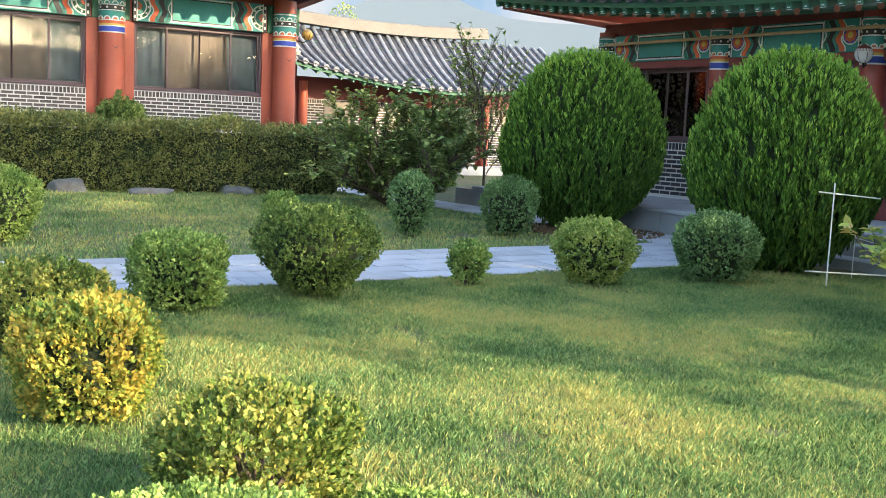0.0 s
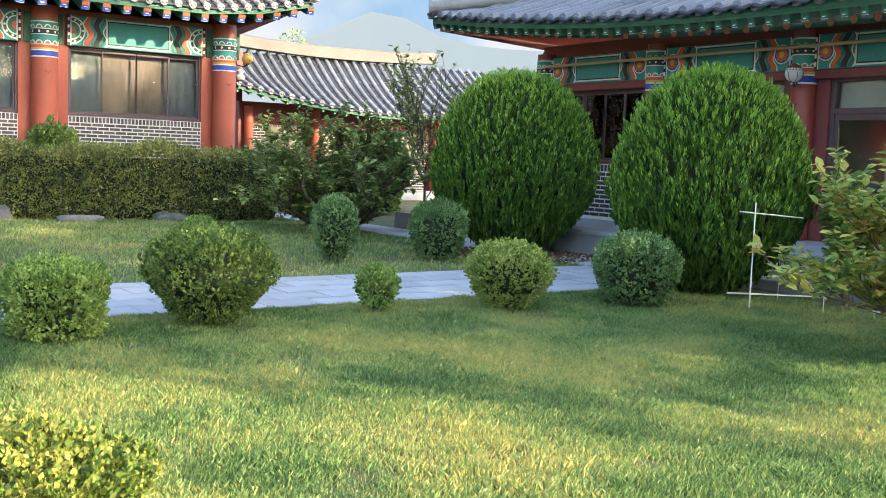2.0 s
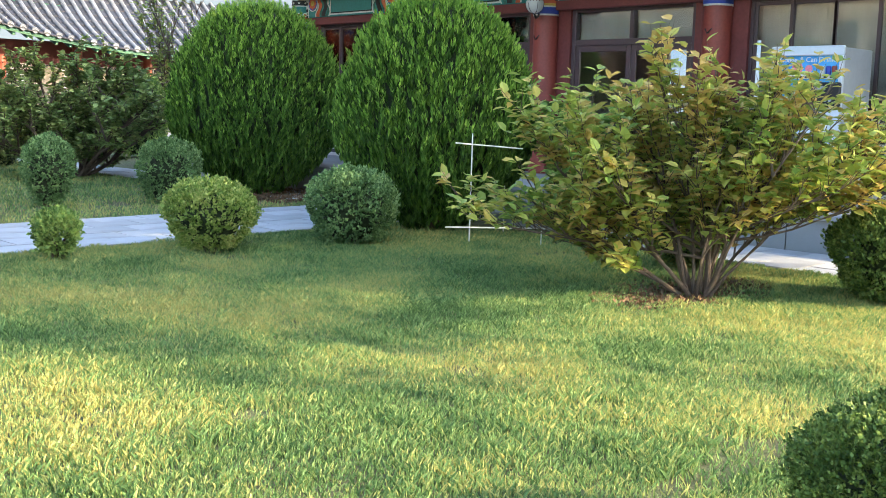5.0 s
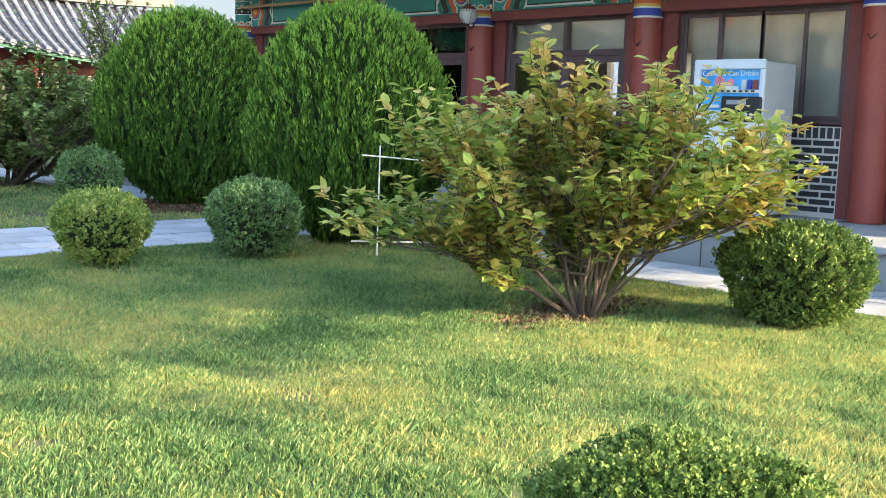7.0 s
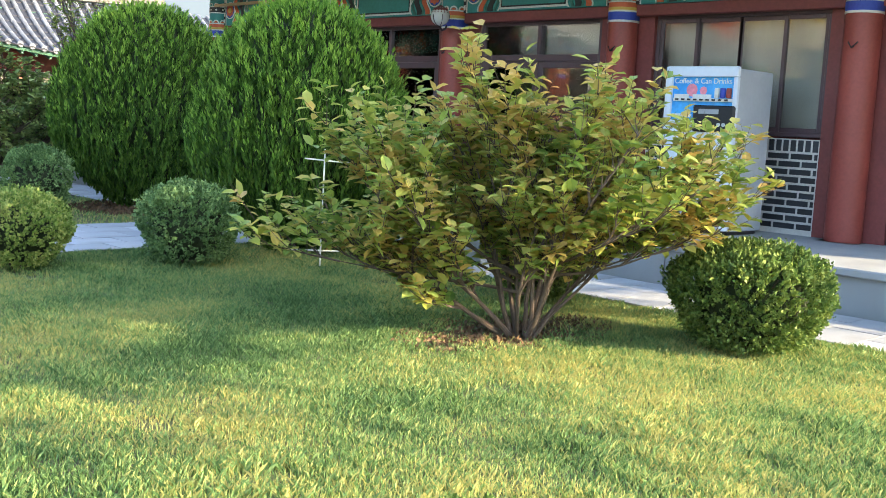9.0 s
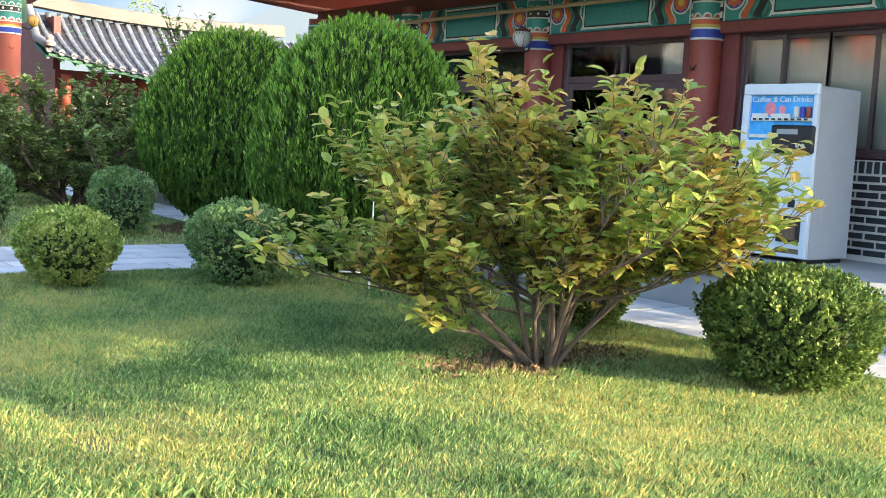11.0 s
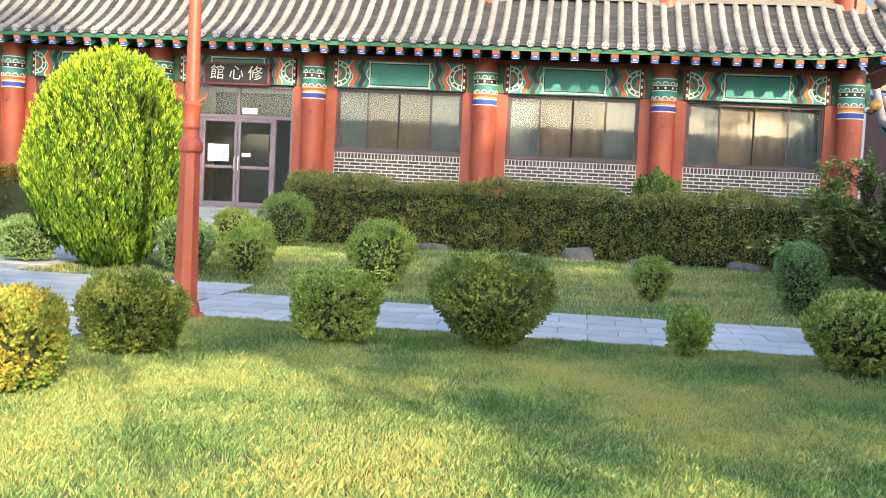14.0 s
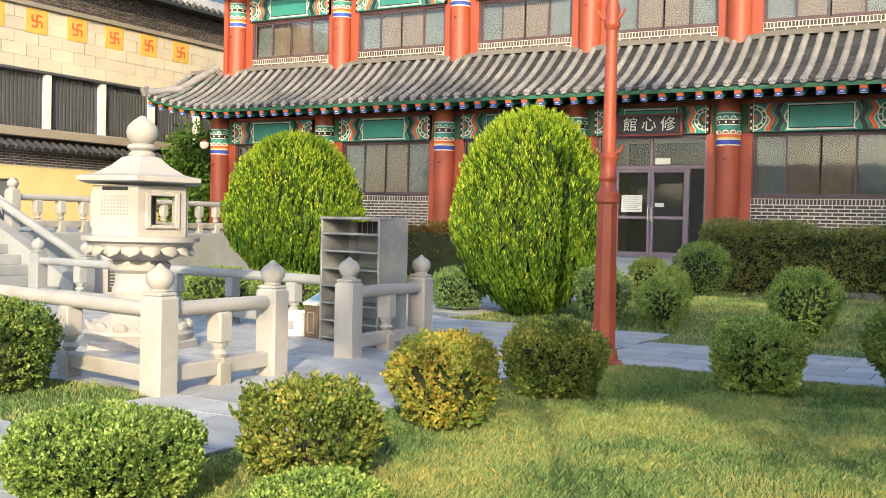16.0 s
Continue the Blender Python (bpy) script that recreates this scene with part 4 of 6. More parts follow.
def conifer(x, y, w, h, leaf, tip, label, seed=0, plumes=1500, skirt=0.10):
    """A clipped arborvitae: a dome of upright plumes, each a spindle of small sprays with tips painted lighter as if
    lit, on a short trunk.
    """
    t = thing("arborvitae", pose(x, y, 0, 0, 0, 70 * seed), label, "tree", "clipped arborvitae trees")
    R, z0 = w / 2, skirt
    prof = []
    for i in range(18):
        q = i / 17
        rr = (0.30 + 0.70 * math.sin(min(q / 0.42, 1) * math.pi / 2)) if q < 0.42 else math.sqrt(max(0, 1 - ((q - 0.42) / 0.58) ** 1.8))
        prof.append((max(0.02, rr), q))
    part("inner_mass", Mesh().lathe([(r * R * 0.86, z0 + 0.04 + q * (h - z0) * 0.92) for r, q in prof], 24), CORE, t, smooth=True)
    pq, pr = np.array([b for _, b in prof]), np.array([a for a, _ in prof])
    fine = np.linspace(0, 1, 300)
    fr = np.interp(fine, pq, pr)
    area = np.cumsum(fr * np.hypot(1, np.gradient(fr * R, fine * (h - z0))))
    q = np.interp((np.arange(plumes) + RNG.uniform(0, 1, plumes)) / plumes, area / area[-1], fine)
    rr = np.interp(q, pq, pr)
    a = (np.arange(plumes) * 2.399963 + RNG.normal(0, 0.04, plumes)) % (2 * math.pi)
    bumps = 1 + 0.035 * np.sin(5 * a + 7 * q + seed) * np.sin(9 * q + 2 * a) + RNG.normal(0, 0.028, plumes)
    bumps -= 0.06 * (RNG.uniform(0, 1, plumes) < 0.10)
    base = np.stack([rr * R * np.cos(a) * bumps, rr * R * np.sin(a) * bumps, z0 + q * (h - z0 - 0.16)], 1)
    lean = 0.16 + 0.22 * q + RNG.normal(0, 0.07, plumes)
    up = np.stack([np.cos(a) * lean, np.sin(a) * lean, np.ones(plumes)], 1)
    up[:, :2] += RNG.normal(0, 0.10, (plumes, 2))
    up[q < 0.06] += np.array([0, 0, -0.7])
    up /= np.linalg.norm(up, axis=1)[:, None]
    per = 38
    ln = RNG.uniform(0.20, 0.34, plumes)
    s = RNG.uniform(-0.5, 0.5, (plumes, per))
    wd = RNG.uniform(0.036, 0.056, plumes)[:, None] * (np.clip(1 - (2 * np.abs(s - 0.02)) ** 2.2, 0.08, 1)) * RNG.uniform(0.5, 1, (plumes, per))
    ang = RNG.uniform(0, 6.28, (plumes, per))
    side = np.stack([-np.sin(a), np.cos(a), np.zeros(plumes)], 1)
    out = np.cross(side, up)
    c = base[:, None] + up[:, None] * (s * ln[:, None])[..., None] + side[:, None] * (wd * np.cos(ang))[..., None] + out[:, None] * (wd * np.sin(ang))[..., None]
    n = 1.5 * np.repeat(up, per, 0) + 0.5 * (side[:, None] * np.cos(ang)[..., None] + out[:, None] * np.sin(ang)[..., None]).reshape(-1, 3)
    # sprays given the lit tip colour, more of them towards the sunny top
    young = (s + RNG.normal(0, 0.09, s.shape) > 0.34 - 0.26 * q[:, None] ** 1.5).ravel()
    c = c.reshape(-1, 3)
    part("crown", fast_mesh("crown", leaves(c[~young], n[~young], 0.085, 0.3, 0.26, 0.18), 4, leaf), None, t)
    part("young_growth", fast_mesh("young_growth", leaves(c[young], n[young], 0.068, 0.3, 0.24, 0.16), 4, tip), None, t, "lighter tips with top light put into their colour")
    me = Mesh().tube([(0, 0, -0.05), (0.02, 0, 0.4), (0, 0.02, 1.2)], [0.13, 0.10, 0.06], 8)
    for k in range(9):
        b = 0.7 * k + seed
        me.tube([(0, 0, 0.12), (0.35 * R * math.cos(b), 0.35 * R * math.sin(b), 0.35), (0.75 * R * math.cos(b), 0.75 * R * math.sin(b), 0.75)], [0.05, 0.035, 0.015], 6)
    part("trunk", me, BARK, t)
    return t


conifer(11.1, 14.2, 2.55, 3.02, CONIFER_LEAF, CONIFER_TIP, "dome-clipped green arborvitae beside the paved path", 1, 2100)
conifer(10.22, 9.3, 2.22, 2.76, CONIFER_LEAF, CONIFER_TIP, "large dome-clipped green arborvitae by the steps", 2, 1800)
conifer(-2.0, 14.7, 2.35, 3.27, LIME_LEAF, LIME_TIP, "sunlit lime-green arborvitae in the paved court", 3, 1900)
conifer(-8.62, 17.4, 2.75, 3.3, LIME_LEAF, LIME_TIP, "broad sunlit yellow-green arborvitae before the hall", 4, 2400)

bush(7.15, 9.12, 0.92, 0.70, PALE_LEAF, "pale green clipped ball bush on the lawn edge", seed=1)
bush(4.08, 9.30, 1.14, 0.84, SHADED_LEAF, "wide dark green flat-topped clipped bush", 0.35, 3.5, seed=2, count=11000)
bush(2.74, 9.05, 0.80, 0.64, BOX_LEAF, "squarish green clipped bush", 0.8, 5.0, seed=3)
bush(5.80, 9.42, 0.42, 0.47, BOX_LEAF, "small sparse young bush with several stems", 0.6, 2.4, count=2400, stems=2, lift=0.07, gaps=0.06, seed=4, size=0.036)
bush(8.60, 8.80, 0.96, 0.80, BLUE_LEAF, "bluish green round clipped bush", 0.6, 2.2, seed=5, lumps=0.03)
bush(9.95, 3.83, 1.13, 0.77, SHADED_LEAF, "broad dark green clipped ball bush", 0.6, 2.6, seed=6, count=15000, lumps=0.03)
bush(7.57, 13.6, 0.68, 0.95, BLUE_LEAF, "tall egg-shaped clipped bush", 0.35, 2.4, seed=7, count=6000, lumps=0.03)
bush(5.80, 14.06, 0.55, 0.63, BOX_LEAF, "small round clipped bush", 0.4, 2.4, seed=8, count=5000)
bush(9.20, 13.49, 0.90, 0.90, BLUE_LEAF, "round clipped bush beside the path", 0.6, 2.4, seed=9, count=7000)
bush(2.2, 13.9, 0.95, 0.92, BOX_LEAF, "round light green clipped bush behind the path", 0.45, 2.6, seed=10, count=8000)
bush(0.33, 13.96, 0.74, 0.73, BOX_LEAF, "round clipped bush in the rear lawn", 0.5, 2.4, seed=11, count=6000)
bush(-0.71, 14.39, 0.86, 0.83, BLUE_LEAF, "round clipped bush beside the arborvitae", 0.5, 2.4, seed=12, count=6000)
bush(0.15, 14.9, 0.62, 0.82, PALE_LEAF, "round clipped bush behind the lamp post", 0.5, 2.4, seed=13, count=5000)
bush(-1.3, 21.6, 1.23, 1.15, BOX_LEAF, "large round clipped bush at the end of the hedge", 0.6, 2.4, seed=14, count=7000)
bush(-1.5, 18.9, 0.85, 0.85, PALE_LEAF, "round light green clipped bush", 0.6, 2.4, seed=15, count=5000)
bush(1.34, 6.17, 0.74, 0.64, GOLD_LEAF, "yellow clipped bush with bare brown patches", 0.7, 3.0, 0.09, seed=16, stems=12)
# sun patches on this bush come from the yellow in its leaf colour
bush(1.45, 7.75, 0.84, 0.62, OLIVE_LEAF, "clipped bush with sun patches put into its yellow leaves", 0.7, 3.0, seed=17)
bush(1.54, 4.43, 0.80, 0.56, OLIVE_LEAF, "sparse clipped bush with bare twigs showing", 0.6, 3.0, 0.09, count=8500, gaps=0.32, seed=18, stems=4, size=0.026)
bush(0.98, 3.57, 0.97, 0.46, BOX_LEAF, "low wide clipped green bush", 0.7, 3.0, seed=19, count=19000, size=0.021)
bush(-2.15, 5.35, 0.95, 0.72, SHADED_LEAF, "clipped dark bush by the stone balustrade", 0.7, 3.0, seed=20)
bush(1.95, 3.95, 0.62, 0.20, BOX_LEAF, "very low pale green clipped bush in the near lawn", 0.7, 3.0, seed=21, count=9000, size=0.022, lift=0.01)
bush(5.06, 1.70, 0.88, 0.60, SHADED_LEAF, "rounded dark green clipped bush in the near lawn", 0.7, 2.4, seed=22, count=30000, size=0.016)


def hedge(points, w, h, leaf, label, count, size=0.05):
    """A long clipped hedge along points."""
    t = thing("hedge", pose(*points[0], 0), label, "hedge")
    P = [Vector((*p, 0)) - Vector((*points[0], 0)) for p in points]
    lens = [(b - a).length for a, b in zip(P, P[1:])]
    total = sum(lens)
    core, cs, ns = Mesh(), [], []
    rows = []
    for a, b, ln in zip(P, P[1:], lens):
        d = (b - a).normalized()
        s = Vector((d.y, -d.x, 0))
        n = int(count * ln / total)
        u, k = RNG.uniform(-0.02, 1.02, n), RNG.uniform(0, 1, n)
        for uu, kk in zip(u, k):
            hh = h * (1 + 0.05 * math.sin(uu * ln * 1.7) + 0.035 * math.sin(uu * ln * 4.1 + 1))
            if kk < 0.62:
                z = hh * (kk / 0.62)
                off, nn = w / 2 * (1 - 0.2 * (z / hh) ** 4 + 0.05 * math.sin(uu * ln * 3 + z * 3)), s
            elif kk < 0.95:
                q = (kk - 0.62) / 0.33
                off, z, nn = w / 2 - w * q, hh, Vector((0, 0, 1))
            else:
                z = hh * (kk - 0.95) / 0.05
                off, nn = -w / 2, -s
            p = a + d * (uu * ln) + s * off
            cs.append((p.x, p.y, z))
            ns.append(tuple(nn))
        m = Matrix(((d.x, -s.x, 0, a.x), (d.y, -s.y, 0, a.y), (0, 0, 1, 0), (0, 0, 0, 1)))
        core.box(0, ln, -w * 0.36, w * 0.36, 0.0, h * 0.84, 0.1, m)
    cs, ns = np.array(cs), np.array(ns)
    cs, ns = cs[::6], ns[::6]                  # twig tips, each with a tuft of leaves
    cs += ns * -RNG.beta(1.1, 2.2, (len(cs), 1)) * 0.32 + RNG.normal(0, 0.03, cs.shape)
    cs, ns = np.repeat(cs, 7, 0), np.repeat(ns + RNG.normal(0, 0.4, ns.shape), 7, 0)
    cs += RNG.normal(0, 0.038, cs.shape)
    cs[:, 2] = np.maximum(cs[:, 2], 0.03)
    part("crown", fast_mesh("crown", leaves(cs, ns, size, 0.3), 4, leaf), None, t)
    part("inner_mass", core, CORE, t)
    return t


hedge([(-1.6, 24.0), (3.5, 23.4), (10.5, 22.1)], 1.5, 1.50, HEDGE_LEAF, "long dark clipped hedge before the hall", 60000, 0.06)
hedge([(-7.2, 23.9), (-16.0, 23.9)], 1.1, 1.35, BROWN_LEAF, "bronze-brown clipped hedge before the hall", 24000, 0.06)


def leafy_blade(me, p, d, n, L, w):
    """A folded oval leaf of six faces."""
    s = d.cross(n).normalized()
    k = [p, p + d * L * 0.3 + s * w * 0.5 + n * w * 0.12, p + d * L * 0.68 + s * w * 0.42 + n * w * 0.10, p + d * L - n * L * 0.10,
         p + d * L * 0.68 - s * w * 0.42 + n * w * 0.10, p + d * L * 0.3 - s * w * 0.5 + n * w * 0.12, p + d * L * 0.35, p + d * L * 0.68 - n * 0.004]
    me.add(k, [(0, 1, 6), (1, 2, 7, 6), (2, 3, 7), (3, 4, 7), (4, 5, 6, 7), (5, 0, 6)])


def branching(t, stems, leaf, L, w, twig_leaves, levels=2, leafmat=None, seed=3, droop=0.0, spread=0.55, arch=0.0, bare=1):
    """Stems that fork into twigs with leaves along them."""
    rnd = random.Random(seed)
    wood, green = Mesh(), Mesh()

    def shoot(p, d, length, r, level):
        pts, k = [p], 5
        for i in range(k):
            d = d + Vector((d.x, d.y, 0)).normalized() * (arch * i if level == 0 else 0)
            d = (d + Vector((rnd.uniform(-.2, .2), rnd.uniform(-.2, .2), rnd.uniform(-.08, .22) - droop))).normalized()
            pts.append(pts[-1] + d * length / k)
        wood.tube(pts, [r * (1 - 0.16 * i) for i in range(k + 1)], 6 if level else 7)
        if level < levels:
            for i in range(bare if level == 0 else 1, k + 1):
                for _ in range(2):
                    q = (d + Vector((rnd.uniform(-1, 1), rnd.uniform(-1, 1), rnd.uniform(-.22, .7))) * spread * 1.3).normalized()
                    shoot(pts[i], q, length * rnd.uniform(.36, .56), r * 0.5, level + 1)
        if level >= levels - 1:
            for i in range(twig_leaves):
                u = rnd.uniform(0.25 if level == levels else 0.6, 1.0) * k
                j = min(int(u), k - 1)
                b = pts[j].lerp(pts[j + 1], u - j)
                a = (d * 0.5 + Vector((rnd.uniform(-1, 1), rnd.uniform(-1, 1), rnd.uniform(-.55, .2)))).normalized()
                up = (Vector((rnd.uniform(-.35, .35), rnd.uniform(-.35, .35), 1))).normalized()
                up = (up - a * up.dot(a)).normalized()
                f = rnd.uniform(0.65, 1.2)
                leafy_blade(green, b, a, up, L * f, w * f)
    for p, d, ln, r in stems:
        shoot(Vector(p), Vector(d).normalized(), ln, r, 0)
    part("branchwork", wood, BARK, t, "bare brown stems", smooth=True)
    part("leaves", green, leafmat, t)


# spreading shrub with large turning leaves
t = thing("spreading_shrub", pose(8.93, 4.97, 0), "many-stemmed shrub with large yellowing leaves on the lawn", "shrub")
rnd = random.Random(5)
st = []
for k in range(16):
    a = 2.39996 * k + rnd.uniform(-.2, .2)
    lean = (0.12, 0.45, 0.8, 1.15, 1.5)[k % 5] * rnd.uniform(.85, 1.15)
    st.append(((0.07 * math.cos(a), 0.07 * math.sin(a), -0.03), (math.cos(a) * lean, math.sin(a) * lean, 1.0), rnd.uniform(0.98, 1.12) * (1.16 - 0.10 * lean), rnd.uniform(0.014, 0.022)))
for way, z, ln in (((-.75, .66, .16), .30, 1.30), ((-.5, .85, .2), .35, 1.1), ((-.9, .2, .25), .4, 1.05), ((.75, -.62, .30), .38, 1.2), ((.3, -.9, .3), .4, 1.15), ((.9, .3, .3), .4, 1.2), ((-.3, -.9, .3), .4, 1.1), ((-.65, .75, .4), .4, 1.2), ((.7, -.7, .5), .4, 1.2)):
    st.append(((0, 0, z), way, ln, .014))
st += [((0.03, 0, -.03), (.08, .05, 1), 1.36, .018), ((-.02, .03, -.03), (.2, -.16, 1), 1.30, .017)]
branching(t, st, None, 0.100, 0.064, 6, 2, SHRUB_LEAF, 4, arch=0.03, bare=2)

# dark layered maple behind the path
t = thing("maple_shrub", pose(10.2, 18.6, 0), "broad dark green maple shrub with layered branches", "shrub")
st = [((0.1 * math.cos(a), 0.1 * math.sin(a), -0.03), (math.cos(a) * l, math.sin(a) * l, 1.0), 1.55, 0.045) for a, l in ((0.3, 1.3), (1.2, .5), (2.2, 1.4), (3.0, .7), (3.8, 1.5), (4.7, .6), (5.5, 1.5), (0, .1), (2.6, .2), (1.7, 2.6), (3.4, 2.6), (4.9, 2.4), (6.1, 2.6), (0.8, 1.6))]
branching(t, st, None, 0.115, 0.08, 13, 2, MAPLE_LEAF, 8, 0.04, 0.7)


# ---- paving ----
def slabs(name, x0, x1, y0, y1, lx, ly, label, single=True, top=0.022):
    """Paving stones in running bond over a joint bed."""
    t = thing(name, pose(0, 0, 0), label, "paving", "", "structure")
    part("joint_bed", Mesh().box(x0, x1, y0, y1, -0.05, top - 0.010), JOINT, t)
    rest, row, y = Mesh(), 0, y0
    ny = max(1, round((y1 - y0) / ly))
    dy = (y1 - y0) / ny
    for row in range(ny):
        y = y0 + dy * row
        x = x0 - (lx / 2 if row % 2 else 0)
        while x < x1 - 0.02:
            a, b = max(x, x0), min(x + lx, x1)
            if b - a > 0.06:
                key = (round(b - a, 2), round(dy, 2), name)
                if single:
                    if key not in BRICK_ME:
                        w, h = key[0] - 0.010, key[1] - 0.010
                        BRICK_ME[key] = Mesh().box(-w / 2, w / 2, -h / 2, h / 2, -0.03, 0, 0.0015).data("paving_stone", SLAB)
                    part("paving_stone", BRICK_ME[key], None, t, m=pose((a + b) / 2, y + dy / 2, top + random.uniform(-0.003, 0.003), random.uniform(-.1, .1), random.uniform(-.1, .1)))
                else:
                    rest.box(a + .005, b - .005, y + .005, y + dy - .005, -0.02, top + random.uniform(-0.003, 0.003))
            x += lx
    if not single:
        tagged(part("paving_stones", rest, SLAB, t), kind="stuff")


slabs("path", 0.75, 12.0, 9.95, 12.15, 0.60, 0.44, "pale grey stone path across the lawn")
slabs("court_paving", -5.0, 0.75, 6.0, 13.2, 0.60, 0.44, "grey stone paving of the lantern court")
slabs("court_paving_far", -13.0, -5.0, 6.0, 13.2, 0.60, 0.44, "grey stone paving of the lantern court", False)
slabs("court_paving_near", -1.0, 0.66, 3.0, 6.0, 0.60, 0.44, "pale stone paving beside the lawn")
slabs("walk_paving_near", -9.0, -1.0, 3.0, 4.6, 0.60, 0.44, "pale stone walk beside the lawn", False)
slabs("walk_paving_hall", -6.5, -2.6, 13.2, 24.0, 0.60, 0.44, "stone walk to the hall door", False)
slabs("walk_paving_right", 10.75, 12.0, 1.0, 7.6, 0.62, 0.42, "grey stone walk along the platform")
slabs("walk_paving_rear", 10.9, 12.0, 12.15, 24.0, 0.55, 0.42, "stone walk along the platform", False)

# ---- stone balustrade round the lantern court ----
POST_PROFILE = [(0.11, 0.0), (0.12, 0.02), (0.10, 0.045), (0.13, 0.08), (0.16, 0.14), (0.168, 0.20), (0.155, 0.26), (0.115, 0.31), (0.06, 0.35), (0.035, 0.385), (0.005, 0.41)]


def stone_post(t, x, y, z=0.0, h=0.80, w=0.108, stone=None):
    p = part("post", Mesh().box(-w, w, -w, w, 0, h - 0.03, 0.02).box(-w * .86, w * .86, -w * .86, w * .86, h - 0.03, h, 0.01), stone or WHITE_STONE, t, m=pose(x, y, z))
    part("bud_finial", Mesh().lathe([(r * 0.64, h + v * 0.54) for r, v in POST_PROFILE], 16), stone or WHITE_STONE, p, smooth=True)


def rail_run(t, x0, y0, x1, y1, z=0.0, n=1, end_gap=0.13, stone=None):
    """A round top rail, a low beam and balusters between two points."""
    st = stone or WHITE_STONE
    d = Vector((x1 - x0, y1 - y0, 0))
    L = d.length
    m = pose(x0, y0, z, 0, 0, math.degrees(math.atan2(d.y, d.x)))
    part("top_rail", Mesh().tube([(end_gap - .04, 0, 0.655), (L / 2, 0, 0.66), (L - end_gap + .04, 0, 0.655)], [0.062] * 3, 14), st, t, smooth=True, m=m)
    part("low_beam", Mesh().box(end_gap - .03, L - end_gap + .03, -0.05, 0.05, 0.10, 0.23, 0.01), st, t, m=m)
    for k in range(n):
        x = L * (k + 1) / (n + 1)
        b = Mesh().box(x - .075, x + .075, -.075, .075, 0.36, 0.61, 0.012).box(x - .075, x + .075, -.075, .075, 0.0, 0.20, 0.012)
        part("baluster", b.lathe([(0.07, 0.20), (0.045, 0.235), (0.075, 0.27), (0.045, 0.305), (0.06, 0.33), (0.07, 0.36)], 12, pose(x, 0, 0)), st, t, m=m)


t = thing("stone_balustrade", pose(0, 0, 0), "pale granite balustrade with bud-topped posts, entrance side", "balustrade", "balustrades of the court")
for x, y in ((-1.02, 5.93), (-1.03, 7.29)):
    stone_post(t, x, y)
rail_run(t, -1.02, 5.93, -1.03, 7.29)
stone_post(t, -6.1, 6.95)
rail_run(t, -1.02, 5.93, -6.1, 6.95, n=3)
t = thing("stone_balustrade", pose(0, 0, 0), "pale granite balustrade with bud-topped posts beside the shelf", "balustrade", "balustrades of the court")
for x, y in ((-1.18, 8.67), (-1.23, 10.15)):
    stone_post(t, x, y)
rail_run(t, -1.18, 8.67, -1.23, 10.15)
t = thing("stone_balustrade", pose(0, 0, 0), "grey granite balustrade along the rear of the court", "balustrade", "balustrades of the court")
stone_post(t, -8.83, 11.2, stone=STONE)
rail_run(t, -2.1, 10.28, -8.83, 11.2, n=5, stone=STONE)

# ---- stone lantern ----
t = thing("stone_lantern", pose(-3.40, 8.05, 0.022, 0, 0, 12), "large white granite lantern with lotus tiers on the paving", "lantern")


def hexa(r, z0, z1, r1=None, c=0.0):
    return [(r, z0), ((r1 or r), z1)]


part("base_slab", Mesh().lathe([(0.60, 0), (0.60, 0.07), (0.57, 0.09)], 8, pose(0, 0, 0, 0, 0, 22.5)), WHITE_STONE, t)
part("base_lotus", Mesh().lathe([(0.54, 0.09), (0.56, 0.15), (0.50, 0.24), (0.36, 0.30), (0.33, 0.33)], 24), WHITE_STONE, t, smooth=True)
for k in range(14):
    a = 2 * math.pi * k / 14
    part("petal", Mesh().lathe([(0.005, -0.11), (0.07, -0.07), (0.095, 0.0), (0.07, 0.07), (0.005, 0.10)], 8, pose(0.49 * math.cos(a), 0.49 * math.sin(a), 0.19, 0, 35, math.degrees(a)) @ Matrix.Diagonal((0.5, 1, 1, 1))), WHITE_STONE, t, smooth=True)
part("shaft", Mesh().lathe([(0.32, 0.33), (0.32, 0.38), (0.27, 0.40), (0.26, 0.52), (0.285, 0.56), (0.285, 0.60), (0.26, 0.64), (0.25, 0.76), (0.30, 0.80), (0.31, 0.86), (0.27, 0.90)], 24), WHITE_STONE, t, smooth=True)
part("lotus_tier", Mesh().lathe([(0.30, 0.90), (0.42, 0.96), (0.53, 1.05), (0.55, 1.09), (0.60, 1.095), (0.60, 1.145), (0.5, 1.15)], 24), WHITE_STONE, t, smooth=True)
for k in range(16):
    a = 2 * math.pi * k / 16
    part("petal", Mesh().lathe([(0.005, -0.10), (0.08, -0.06), (0.10, 0.0), (0.08, 0.06), (0.005, 0.09)], 8, pose(0.49 * math.cos(a), 0.49 * math.sin(a), 1.02, 0, -40, math.degrees(a)) @ Matrix.Diagonal((0.45, 1, 1, 1))), WHITE_STONE, t, smooth=True)
R8 = 0.53
